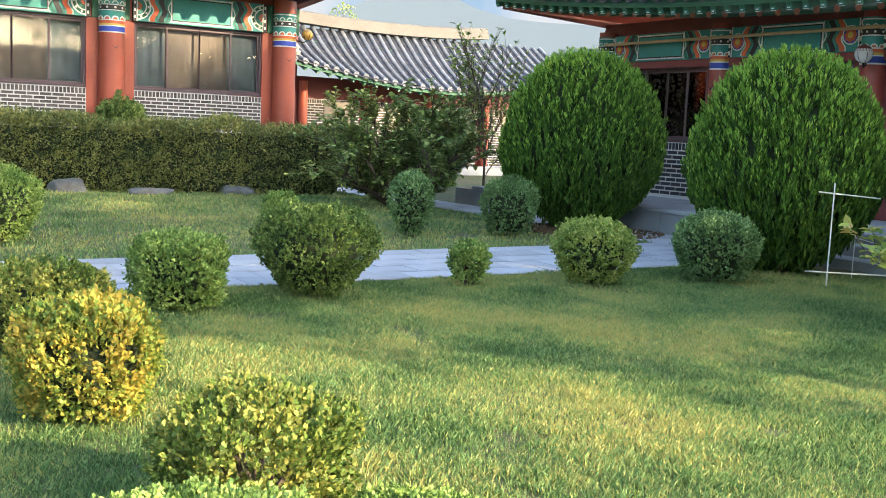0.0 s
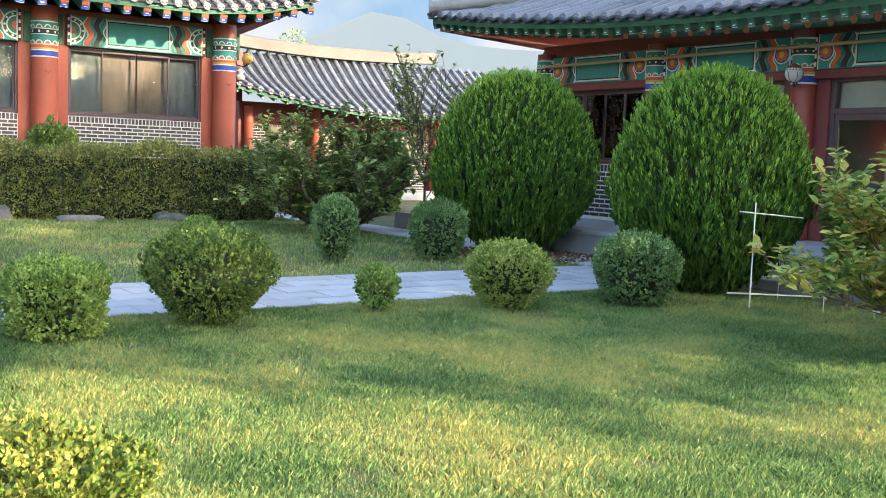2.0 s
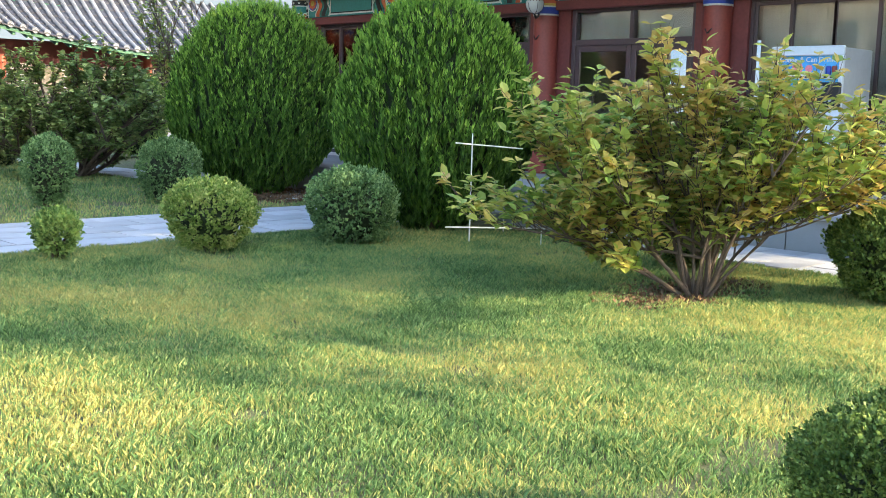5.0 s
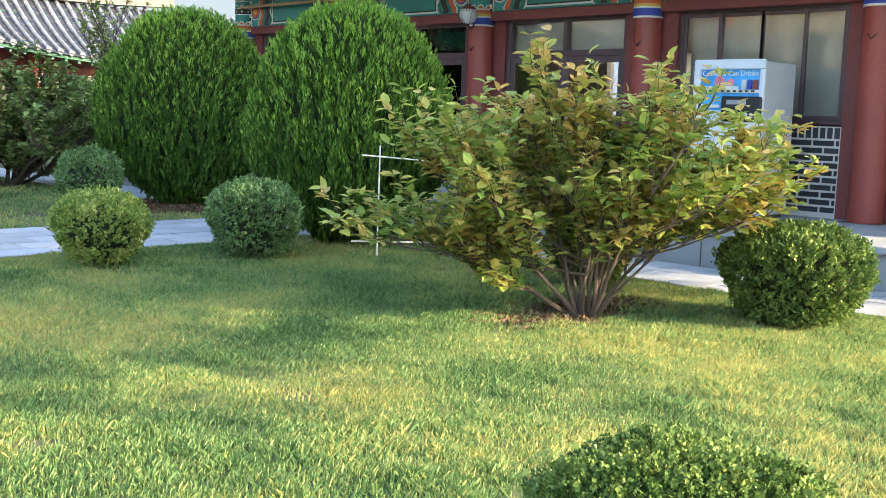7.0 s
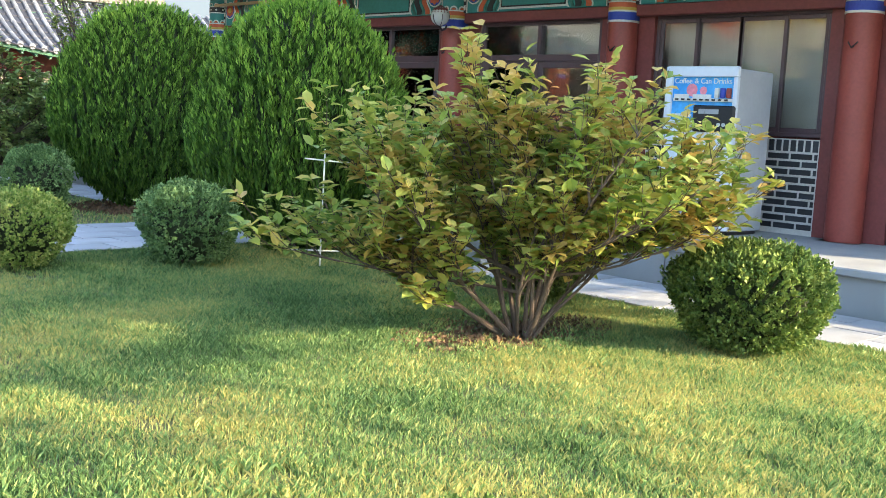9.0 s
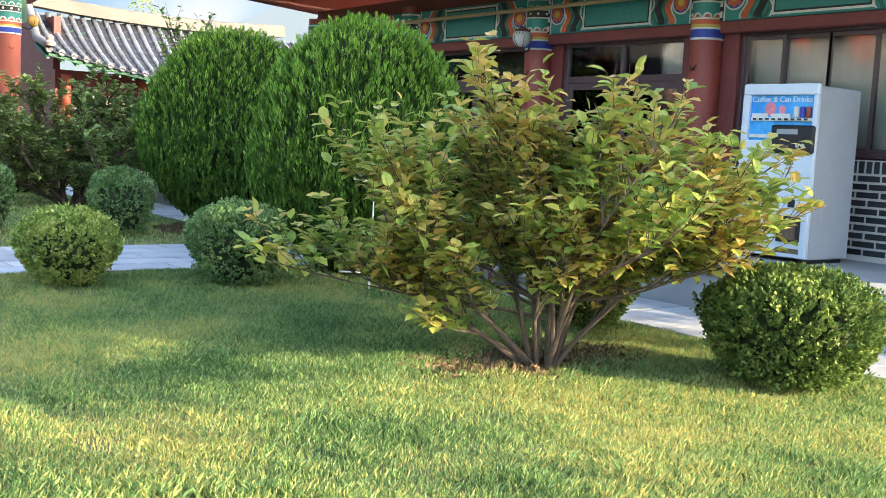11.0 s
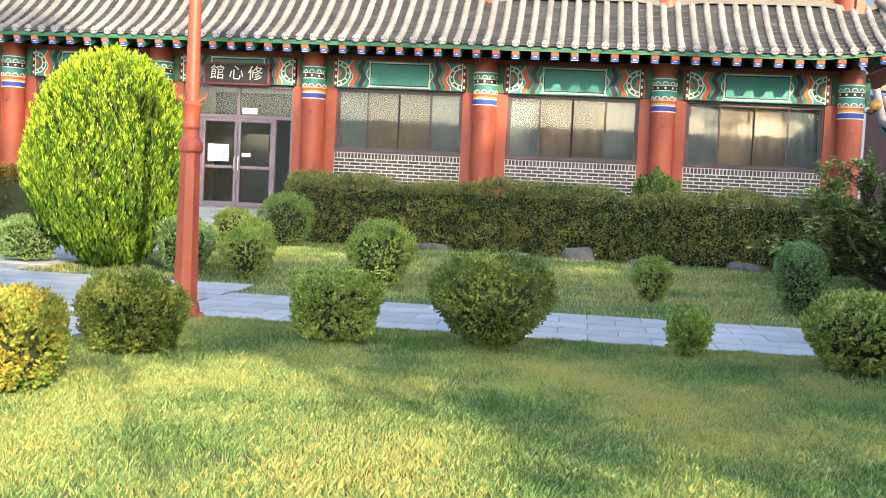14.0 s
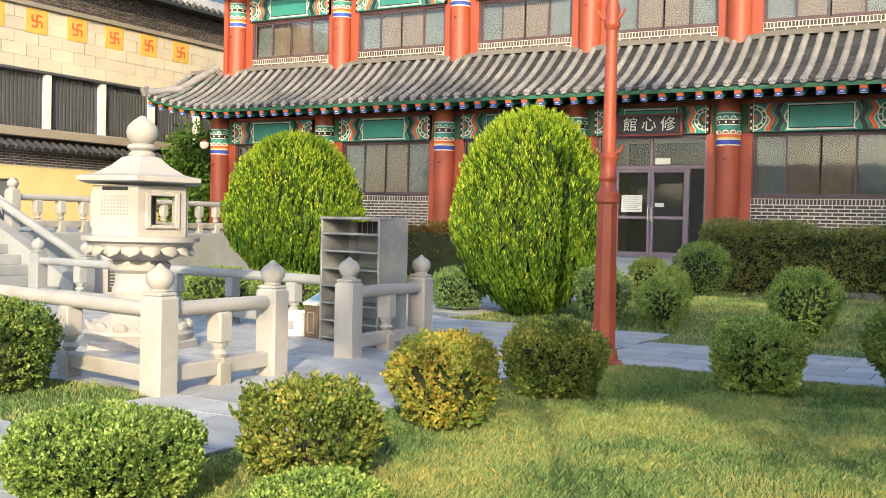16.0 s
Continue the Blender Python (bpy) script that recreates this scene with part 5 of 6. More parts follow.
for k in range(6):
    a = 60 * k
    m = pose(0, 0, 0, 0, 0, a) @ pose(0, -R8 * math.cos(math.pi / 6), 0)
    hw = R8 * 0.5
    fire = part("fire_box_side", Mesh(), WHITE_STONE, t)
    fire.data = (Mesh().box(-hw, -0.15, 0, 0.08, 1.15, 1.66, 0, m).box(0.15, hw, 0, 0.08, 1.15, 1.66, 0, m).box(-0.15, 0.15, 0, 0.08, 1.15, 1.27, 0, m).box(-0.15, 0.15, 0, 0.08, 1.56, 1.66, 0, m) if k % 2 else
                 Mesh().box(-hw, hw, 0, 0.08, 1.15, 1.66, 0, m)).data("fire_box_side", WHITE_STONE)
    if k % 2:
        part("opening_frame", Mesh().box(-0.19, -0.13, -0.03, 0.0, 1.23, 1.60, 0.008, m).box(0.13, 0.19, -0.03, 0.0, 1.23, 1.60, 0.008, m).box(-0.13, 0.13, -0.03, 0, 1.23, 1.27, 0.008, m).box(-0.13, 0.13, -0.03, 0, 1.56, 1.60, 0.008, m), WHITE_STONE, fire)
    else:
        bars = Mesh()
        for r in range(6):
            for c in range(9):
                bars.box(-0.165 + 0.037 * c, -0.143 + 0.037 * c, -0.004, 0.0, 1.535 - 0.035 * r, 1.557 - 0.035 * r, 0, m)
        tagged(part("engraved_writing", bars, STONE, fire, "rows of small engraved characters"), kind="stuff")
        part("vent_slot", Mesh().box(-0.15, 0.15, -0.004, 0.0, 1.61, 1.645, 0, m), BLACK, fire)
prof = [(0.66, 1.66), (0.70, 1.675), (0.70, 1.72), (0.52, 1.78), (0.34, 1.87), (0.22, 1.96), (0.15, 1.98)]
part("roof", Mesh().rings([[(r * math.cos(math.pi / 3 * i), r * math.sin(math.pi / 3 * i), z + (0.03 if r > .6 else 0)) for i in range(6)] for r, z in prof]), WHITE_STONE, t)
part("finial", Mesh().lathe([(0.13, 1.96), (0.14, 2.0), (0.11, 2.03), (0.15, 2.06), (0.15, 2.09), (0.10, 2.11), (0.15, 2.16), (0.165, 2.22), (0.15, 2.29), (0.09, 2.35), (0.02, 2.40)], 18), WHITE_STONE, t, smooth=True)

# ---- red lamp post ----
t = thing("lamp_post", pose(1.06, 9.86, 0.0), "tall vermilion cast-iron lamp post at the path's edge", "lamp post")
part("flange", Mesh().lathe([(0.20, 0.0), (0.20, 0.03), (0.15, 0.06), (0.13, 0.16)], 12), RED, t, smooth=True)
for k in range(4):
    part("bolt", Mesh().lathe([(0.018, 0.03), (0.018, 0.055)], 6, pose(0.175 * math.cos(1.57 * k + .8), 0.175 * math.sin(1.57 * k + .8), 0)), RED, t)
part("lower_shaft", Mesh().lathe([(0.125, 0.06), (0.118, 0.3), (0.10, 1.60)], 8), RED, t)
part("collar", Mesh().lathe([(0.10, 1.60), (0.118, 1.62), (0.118, 1.70), (0.085, 1.74), (0.075, 1.82), (0.088, 1.84), (0.088, 1.87), (0.072, 1.9), (0.085, 2.03), (0.095, 2.06), (0.07, 2.10)], 16), RED, t, smooth=True)
part("upper_shaft", Mesh().lathe([(0.068, 2.10), (0.055, 3.3)], 12), RED, t, smooth=True)
part("upper_collar", Mesh().lathe([(0.055, 3.3), (0.08, 3.34), (0.08, 3.38), (0.06, 3.42), (0.075, 3.5), (0.05, 3.6), (0.045, 4.0)], 14), RED, t, smooth=True)
for k in range(2):
    for z, r in ((2.10, 0.13), (3.42, 0.11)):
        s = 1 if k else -1
        part("hook", Mesh().tube([(0, 0, z), (s * 0.07, -0.02, z - 0.015), (s * r, -0.03, z + 0.02), (s * (r + .03), -0.03, z + 0.08)], [0.02, 0.018, 0.014, 0.012], 8), RED, t, smooth=True)
part("lantern_head", Mesh().lathe([(0.10, 4.0), (0.18, 4.05), (0.20, 4.3), (0.05, 4.45)], 8), WHITE, t)

# ---- metal shelf and small things beside it ----
STEEL = mat("weathered_grey_steel", (0.30, 0.315, 0.32), 0.45, 0.15, 2, 12, 0.03, 0.003, metal=0.3, stain=((0.15, 0.14, 0.125), 1.2, 0.5))
t = thing("metal_shelf", pose(-1.81, 9.56, 0.022, 0, 0, -18), "empty grey steel bookcase with six shelves on the paving", "shelf")
W, D, H = 1.06, 0.40, 1.37
part("side_panel", Mesh().box(-W / 2, -W / 2 + .03, 0, D, 0, H, .004), STEEL, t)
part("side_panel", Mesh().box(W / 2 - .03, W / 2, 0, D, 0, H, .004), STEEL, t)
part("back_panel", Mesh().box(-W / 2 + .03, W / 2 - .03, D - .02, D - .002, 0.03, H - .03), STEEL, t)
part("top_panel", Mesh().box(-W / 2 - .01, W / 2 + .01, -.01, D + .01, H, H + .03, .004), STEEL, t)
for k in range(7):
    part("shelf_board", Mesh().box(-W / 2 + .03, W / 2 - .03, 0.012, D - .02, 0.03 + 0.195 * k, 0.052 + 0.195 * k, .003), STEEL, t)
part("inner_divider", Mesh().box(-W / 2 + .17, -W / 2 + .19, D - .05, D - .02, 0.05, H), STEEL, t)
# uneven dark marks along the top of the back panel
marks = Mesh()
for k in range(9):
    marks.box(-0.33 + 0.09 * k, -0.27 + 0.09 * k + random.uniform(0, .02), D - .024, D - .02, H - random.uniform(.14, .19), H - .02)
tagged(part("dark_marks", marks, BLACK, t), kind="stuff")
BUCKET = mat("white_plastic", (0.72, 0.72, 0.70), 0.4, 0.08, 4, 30, 0.02)
t = thing("plastic_bucket", pose(-2.80, 9.95, 0.022), "white plastic bucket standing on the paving", "bucket")
part("body", Mesh().lathe([(0.12, 0), (0.125, 0.02), (0.142, 0.25), (0.15, 0.255), (0.15, 0.28), (0.138, 0.28), (0.12, 0.05)], 20), BUCKET, t, smooth=True)
part("label", Mesh().box(-0.05, 0.05, -0.146, -0.128, 0.08, 0.18), STONE, t, "faded printed label")
WOODBOX = mat("brown_varnished_wood", (0.17, 0.11, 0.065), 0.5, 0.3, 5, 40, 0.1)
SKY_BLUE = mat("pale_blue_panel", (0.16, 0.42, 0.62), 0.3, 0.1, 4, 30, 0.0)
t = thing("offering_box", pose(-2.47, 9.78, 0.022, 0, 0, -14), "brown wooden box with white slanted top beside the shelf", "box")
part("body", Mesh().box(-.12, .12, 0, .24, 0, .38, .008), WOODBOX, t)
part("front_frame", Mesh().box(-.06, -.05, -.008, 0, .06, .3).box(.05, .06, -.008, 0, .06, .3).box(-.05, .05, -.008, 0, .06, .07).box(-.05, .05, -.008, 0, .29, .3), STONE, t)
part("slanted_lid", Mesh().add([(-.13, -.02, .38), (.13, -.02, .38), (.13, .25, .38), (-.13, .25, .38), (-.13, -.02, .40), (.13, -.02, .40), (.13, .25, .52), (-.13, .25, .52)],
                               [(0, 3, 2, 1), (4, 5, 6, 7), (0, 1, 5, 4), (2, 3, 7, 6), (1, 2, 6, 5), (0, 4, 7, 3)]), BUCKET, t)
part("blue_panel", Mesh().add([(-.09, .05, .437), (.09, .05, .437), (.09, .21, .508), (-.09, .21, .508)], [(0, 1, 2, 3)]), SKY_BLUE, t)

# dimness of the room behind the glass, put into a dark grey
UNLIT_ROOM = mat("unlit_room_grey", (0.10, 0.105, 0.105), 0.8, 0.3, 1.5, 20, 0.05)
# ---- hall door, sign and globe lamps ----
cx = (LCOLS[3] + LCOLS[4]) / 2
w = LCOLS[3] - LCOLS[4] - 1.12
d = thing("door_left_hall", pose(cx, LY + 0.06, 0.62), "glazed aluminium double door with transom, lilac frame, notice taped on", "door", "", "structure")
H, T = 3.16, 2.30
part("door_frame", Mesh().box(-w / 2, -w / 2 + .07, 0, .12, 0, H, .006).box(w / 2 - .07, w / 2, 0, .12, 0, H, .006).box(-w / 2 + .07, w / 2 - .07, 0, .12, H - .07, H, .006)
     .box(-w / 2 + .07, w / 2 - .07, 0, .12, T, T + .09, .006).box(-.035, .035, 0, .12, T + .09, H - .07, .006).box(-1.02, -.95, 0, .12, 0, T, .006).box(.95, 1.02, 0, .12, 0, T, .006), LILAC_FRAME, d)
for a, b, z0, z1 in ((-w / 2 + .07, -.035, T + .09, H - .07), (.035, w / 2 - .07, T + .09, H - .07), (-w / 2 + .07, -1.02, 0.75, T), (1.02, w / 2 - .07, 0.75, T), (-w / 2 + .07, -1.02, 0.0, .68), (1.02, w / 2 - .07, 0, .68)):
    part("side_pane", Mesh().box(a, b, .05, .056, z0, z1), GLASS, d).visible_shadow = False
for s in (-1, 1):
    xs = sorted((s * 0.005, s * 0.95))
    leaf = part("door_leaf", Mesh().box(xs[0], xs[0] + .08, .02, .07, .01, T, .005).box(xs[1] - .08, xs[1], .02, .07, .01, T, .005).box(xs[0] + .08, xs[1] - .08, .02, .07, .01, .14, .005)
                .box(xs[0] + .08, xs[1] - .08, .02, .07, T - .09, T, .005).box(xs[0] + .08, xs[1] - .08, .02, .07, 1.0, 1.08, .005), LILAC_FRAME, d)
    for z0, z1 in ((.14, 1.0), (1.08, T - .09)):
        part("pane", Mesh().box(xs[0] + .08, xs[1] - .08, .042, .048, z0, z1), GLASS, leaf).visible_shadow = False
    part("pull_handle", Mesh().tube([(s * .05, .02, .95), (s * .05, -.04, .98), (s * .05, -.04, 1.28), (s * .05, .02, 1.31)], [.014] * 4, 8), WHITE, leaf, smooth=True)
part("notice_paper", Mesh().box(-.78, -.22, .015, .019, 1.18, 1.62), WHITE, d, "white notice sheet behind tape")
bars = Mesh()
for r in range(7):
    bars.box(-.74, -.26 - .05 * (r % 3), .0125, .015, 1.56 - .053 * r, 1.575 - .053 * r)
tagged(part("notice_writing", bars, STONE, d), kind="stuff")
part("small_notice", Mesh().box(.12, .36, .03, .034, 1.32, 1.42), WHITE, d)
part("exit_sign", Mesh().box(.10, .50, .02, .045, T + .12, T + .28, .004), WHITE, d, "small white sign plate on the transom")
part("interior_wall", Mesh().box(-w / 2, w / 2, 2.4, 2.45, 0, H), UNLIT_ROOM, d)


def letters(text, size, material, parent, m, depth=0.006, name="lettering"):
    cu = bpy.data.curves.new(name, "FONT")
    cu.body, cu.size, cu.extrude, cu.align_x, cu.align_y = text, size, depth, "CENTER", "CENTER"
    tmp = new("tmp_text", cu)
    me = bpy.data.meshes.new_from_object(tmp.evaluated_get(bpy.context.evaluated_depsgraph_get()))
    bpy.data.objects.remove(tmp)
    me.materials.clear()
    me.materials.append(material)
    return part(name, me, None, parent, m=m)


t = thing("name_board", pose(-4.05, 26.13, 3.80, -6), "black wooden name board with three white characters over the door", "sign")
part("board", Mesh().box(-.82, .82, 0, .05, 0, .47, .012), BLACK, t)
part("board_frame", Mesh().box(-.88, .88, -.02, .06, -.05, 0, .01).box(-.88, .88, -.02, .06, .47, .52, .01).box(-.88, -.82, -.02, .06, 0, .47, .01).box(.82, .88, -.02, .06, 0, .47, .01), MAROON, t)
for ch, x in (("館", -.5), ("心", 0.0), ("修", .5)):
    letters(ch, .40, WHITE, t, pose(x, -.006, .235, 90), name="character")
for y in (25.95, 26.25):
    part("hanger", Mesh().tube([(-.6 if y < 26 else .6, .03, .47), (-.6 if y < 26 else .6, .15, .75)], [.012, .012], 6), BLACK, t)

AMBER = mat("amber_lamp_glass", (0.72, 0.42, 0.10), 0.25, 0.1, 4, 30, 0.0, trans=0.3)
MILK = mat("milky_lamp_glass", (0.75, 0.73, 0.68), 0.25, 0.05, 4, 30, 0.0, trans=0.3)


def globe_lamp(x, y, z, r, glass, rot, label):
    t = thing("globe_lamp", pose(x, y, z, 0, 0, rot), label, "lamp", "globe wall lamps")
    part("globe", Mesh().lathe([(r * math.cos(a), r * math.sin(a)) for a in [-1.5 + 3.0 * i / 12 for i in range(13)]], 18), glass, t, smooth=True)
    part("cap", Mesh().lathe([(r * .95, r * .30), (r * .75, r * .72), (r * .3, r * .98), (r * .1, r * 1.1)], 16), MAROON if glass is MILK else TAN, t, smooth=True)
    cage = Mesh()
    for k in range(6):
        a = math.pi / 3 * k
        cage.tube([(1.02 * r * math.cos(b) * math.cos(a), 1.02 * r * math.cos(b) * math.sin(a), 1.02 * r * math.sin(b)) for b in (-1.4, -.9, -.4, 0.1)], [.005] * 4, 5)
    part("wire_cage", cage, BLACK, t)
    part("bracket", Mesh().tube([(0, 0, -r * 1.05), (0, r * .8, -r * 1.4), (0, r * 2.2, -r * 1.1), (0, r * 3.1, -r * .2)], [.015] * 4, 8), BLACK, t, "curved black iron bracket", smooth=True)
    return t


globe_lamp(11.52, 25.85, 3.80, 0.14, AMBER, 30, "amber globe lamp on the corner column")
globe_lamp(-19.1, 26.1, 3.80, 0.15, MILK, -40, "white globe lamp on the far corner column")
globe_lamp(13.86, 11.06, 2.93, 0.135, MILK, -60, "white globe lamp with maroon cap on an iron bracket")

# ---- vending machine ----
VM_BODY = mat("bluish_white_enamel", (0.62, 0.68, 0.74), 0.35, 0.04, 2, 20, 0.0)
VM_SIDE = mat("grey_enamel", (0.42, 0.46, 0.50), 0.4, 0.06, 2, 20, 0.0)
VM_BLUE = mat("blue_advert_panel", (0.03, 0.27, 0.68), 0.3, 0.2, 3, 20, 0.0, col2=(0.08, 0.42, 0.80))
PINK = mat("pink_print", (0.80, 0.25, 0.32), 0.4, 0.2, 9, 30, 0.0)
t = thing("vending_machine", pose(13.32, 6.46, P_TOP, 0, 0, R_TURN), "white drinks vending machine with blue display on the platform", "vending machine")
part("cabinet", Mesh().box(-.43, .43, .05, .75, .04, 1.75, .012), VM_SIDE, t)
part("front_door", Mesh().box(-.44, .44, 0, .05, .05, 1.20, .008), VM_BODY, t)
part("display_side", Mesh().box(-.44, -.36, 0, .05, 1.20, 1.66, .006), VM_BODY, t)
part("display_side", Mesh().box(.39, .44, 0, .05, 1.20, 1.66, .006), VM_BODY, t)
part("top_rim", Mesh().box(-.44, .44, 0, .05, 1.66, 1.77, .01), VM_BODY, t)
for x in (-.36, .36):
    part("foot", Mesh().box(x - .05, x + .05, .08, .68, 0, .045, .006), BLACK, t)
disp = part("display", Mesh().box(-.36, .39, .035, .06, 1.20, 1.66), VM_BLUE, t, "blue lit drinks display")
for word, x in (("Coffee", -.235), ("&", -.07), ("Can", .045), ("Drinks", .245)):
    letters(word, .082, WHITE, disp, pose(x, .033, 1.615, 90), .003, "word")
part("shelf_strip", Mesh().box(-.34, .38, .015, .04, 1.40, 1.435, .003), WHITE, disp)
for k in range(9):
    part("select_button", Mesh().box(-.31 + .075 * k, -.27 + .075 * k, .008, .016, 1.41, 1.428), BLACK, disp)
part("cup_box", Mesh().box(-.33, -.15, .02, .04, 1.435, 1.475), WHITE, disp)
part("cup_box", Mesh().box(-.10, .12, .02, .04, 1.435, 1.475), WHITE, disp)
part("pink_picture", Mesh().plate(fan(-.12, 1.52, .001, .07, 0, 6.28, 9)[:10], .004, pose(0, .03, 0)).plate(fan(.02, 1.515, .001, .045, 0, 6.28, 8)[:9], .004, pose(0, .03, 0)), PINK, disp)
for k, mt in enumerate((WHITE, BLUE, DARK_RED)):
    part("drink_can", Mesh().lathe([(.026, 1.44), (.03, 1.45), (.03, 1.53), (.024, 1.545)], 12, pose(.19 + .07 * k, .03, 0)), mt, disp, smooth=True)
part("lower_strip", Mesh().box(-.34, -.10, .012, .03, 1.23, 1.265, .003), WHITE, disp)
pan = part("coin_panel", Mesh().box(-.06, .44, -.03, .02, 1.08, 1.36, .02), BLACK, t, "black control panel with coin slot")
part("screen", Mesh().box(.02, .26, -.034, -.03, 1.27, 1.32), STONE, pan)
part("bill_slot", Mesh().box(.06, .17, -.036, -.03, 1.11, 1.16), WOODBOX, pan)
for x in (.27, .33):
    part("key_lock", Mesh().lathe([(.02, 0), (.02, .012)], 12, pose(x, -.03, 1.16, 90)), VM_SIDE, pan)
part("door_lock", Mesh().box(-.42, -.395, -.012, 0, .80, .92, .004), BLACK, t)
part("cup_hatch", Mesh().box(-.34, -.12, -.02, .0, .58, .78, .012), BLACK, t)
part("cup_window", Mesh().box(-.30, -.16, -.024, -.02, .61, .75), MAROON, t)
part("can_hatch", Mesh().box(.10, .36, -.02, 0, .20, .46, .02), BLACK, t)
part("can_flap", Mesh().box(.14, .32, -.026, -.02, .23, .40), WOODBOX, t, "amber plastic flap")
part("coin_return", Mesh().box(.20, .28, -.014, 0, .55, .63, .006), BLACK, t)
part("brown_label", Mesh().box(.09, .36, -.003, 0, .09, .14), WOODBOX, t)

LITTER = mat("dry_leaf_litter", (0.20, 0.115, 0.06), 0.95, 0.4, 9, 60, 0.6, 0.02, col2=(0.10, 0.07, 0.04))
litter = []
for k in range(1500):
    a, r = random.uniform(0, 6.28), random.uniform(0, 1) ** .6
    litter.append((8.95 + 1.0 * r * math.cos(a), 5.1 + .55 * r * math.sin(a), .006 + random.uniform(0, .012)))
litter = np.array(litter)
tagged(new("leaf_litter", fast_mesh("leaf_litter", leaves(litter, np.tile((0.0, 0.0, 0.2), (len(litter), 1)), .05, 0, .6, .5), 4, LITTER)), "dry brown leaves and bark under the shrub", "leaf litter", "", "stuff")
mulch = []
for k in range(2600):
    a, r = random.uniform(0, 6.28), random.uniform(0, 1) ** .6
    mulch.append((11.0 + 1.15 * r * math.cos(a), 13.75 + 1.2 * r * math.sin(a), .008 + random.uniform(0, .02)))
mulch = np.array(mulch)
tagged(new("bark_mulch", fast_mesh("bark_mulch", leaves(mulch, np.tile((0.0, 0.0, 0.2), (len(mulch), 1)), .07, 0, .6, .5), 4, LITTER)), "reddish brown bark mulch under the arborvitae", "mulch", "", "stuff")
t = thing("broad_leaf_vine", pose(10.75, 7.75, 0), "leafy green climbing plant on the pole frame", "plant")
branching(t, [((0, 0, -.03), (-.2, .1, 1), .95, .014), ((.05, 0, -.03), (.3, .2, 1), .95, .014), ((0, .05, -.03), (.1, -.4, 1), .9, .014)], None, .13, .11, 4, 2, BOX_LEAF, 21, .02, .4)

# ---- white plant frame of poles, stones by the hedge ----
t = thing("plant_support", pose(9.64, 8.16, 0), "frame of thin white poles pushed into the lawn", "plant support")
part("pole", Mesh().tube([(0, 0, -.05), (0.01, 0, 1.14)], [.008, .007], 8), WHITE, t)
part("pole", Mesh().tube([(.90, .35, -.05), (.88, .33, .55)], [.005, .005], 8), WHITE, t)
part("pole", Mesh().tube([(.50, -.55, -.05), (.50, -.55, .5)], [.005, .005], 8), WHITE, t)
part("cross_bar", Mesh().tube([(-.20, .03, 1.045), (.70, -.08, .98)], [.007] * 2, 8), WHITE, t)
part("cross_bar", Mesh().tube([(-.30, .05, .19), (1.1, -.10, .10)], [.008] * 2, 8), WHITE, t)
part("cross_bar", Mesh().tube([(.88, .33, .5), (.50, -.55, .45)], [.005] * 2, 8), WHITE, t)

ROCK = mat("rough_grey_rock", (0.15, 0.15, 0.14), 0.9, 0.35, 6, 40, 0.5, 0.02)
for k, (x, y, sx, sy, sz) in enumerate(((1.7, 23.1, .55, .25, .16), (4.85, 22.35, .42, .24, .26), (-1.5, 24.0, .34, .25, .34), (3.6, 22.1, .3, .2, .12), (6.3, 21.75, .5, .22, .14), (8.2, 21.9, .45, .25, .18))):
    bm = bmesh.new()
    bmesh.ops.create_icosphere(bm, subdivisions=3, radius=1.0)
    for v in bm.verts:
        n = noise.noise(v.co * 1.3 + Vector((k * 7, 0, 0)))
        v.co = Vector((max(-.8, min(.8, v.co.x)) * sx, max(-.8, min(.8, v.co.y)) * sy, max(-.3, min(.8, v.co.z)) * sz)) * (1 + 0.25 * n)
        v.co.z += sz * 0.2
    md = bpy.data.meshes.new("edging_stone")
    bm.to_mesh(md)
    bm.free()
    md.materials.append(ROCK)
    md.shade_smooth()
    ob = new("edging_stone", md)
    ob.location = (x, y, 0)
    tagged(ob, "rough grey stone half sunk along the hedge", "stone", "edging stones")

# ---- terrace, stairs and stone hall far to the left ----
WALLSTONE = mat("pale_ashlar", (0.60, 0.54, 0.42), 0.85, 0.12, 0.8, 30, 0.15, 0.005, stain=((0.36, 0.33, 0.27), 0.35, 0.6), island=0.08)
SIDING = mat("dark_corrugated_siding", (0.085, 0.088, 0.095), 0.5, 0.2, 1.5, 30, 0.05)
OCHRE = mat("yellow_plaster", (0.66, 0.52, 0.24), 0.9, 0.1, 0.8, 30, 0.1)
setting("terrace", Mesh().box(-23.8, -11.6, 8.0, 23.0, 0, 1.04, .02), STONE, "raised granite terrace", "terrace")
for k in range(6):
    setting("terrace_step_%d" % (k + 1), Mesh().box(-11.62 + 0.0, -9.5 - .33 * k, 9.3, 12.2, 0.17 * k, 0.17 * (k + 1), .01), STONE, "granite step of the terrace stairs", "step")
t = thing("stair_balustrade", pose(0, 0, 0), "grey granite balustrade sloping down the stairs", "balustrade", "balustrades of the court")
part("stringer", Mesh().plate([(-9.2, 0.0), (-9.2, .25), (-11.7, 1.45), (-11.7, 1.04), (-11.7, 0.0)], .25, pose(0, 12.2, 0)), STONE, t)
stone_post(t, -9.0, 12.3, h=.72, stone=STONE)
part("sloping_rail", Mesh().tube([(-9.05, 12.32, .62), (-11.6, 12.32, 1.75)], [.075] * 2, 12), STONE, t, smooth=True)
stone_post(t, -11.75, 12.32, z=1.04, stone=STONE)
t = thing("stone_balustrade", pose(0, 0, 0), "pale granite balustrade on the terrace edge", "balustrade", "balustrades of the court")
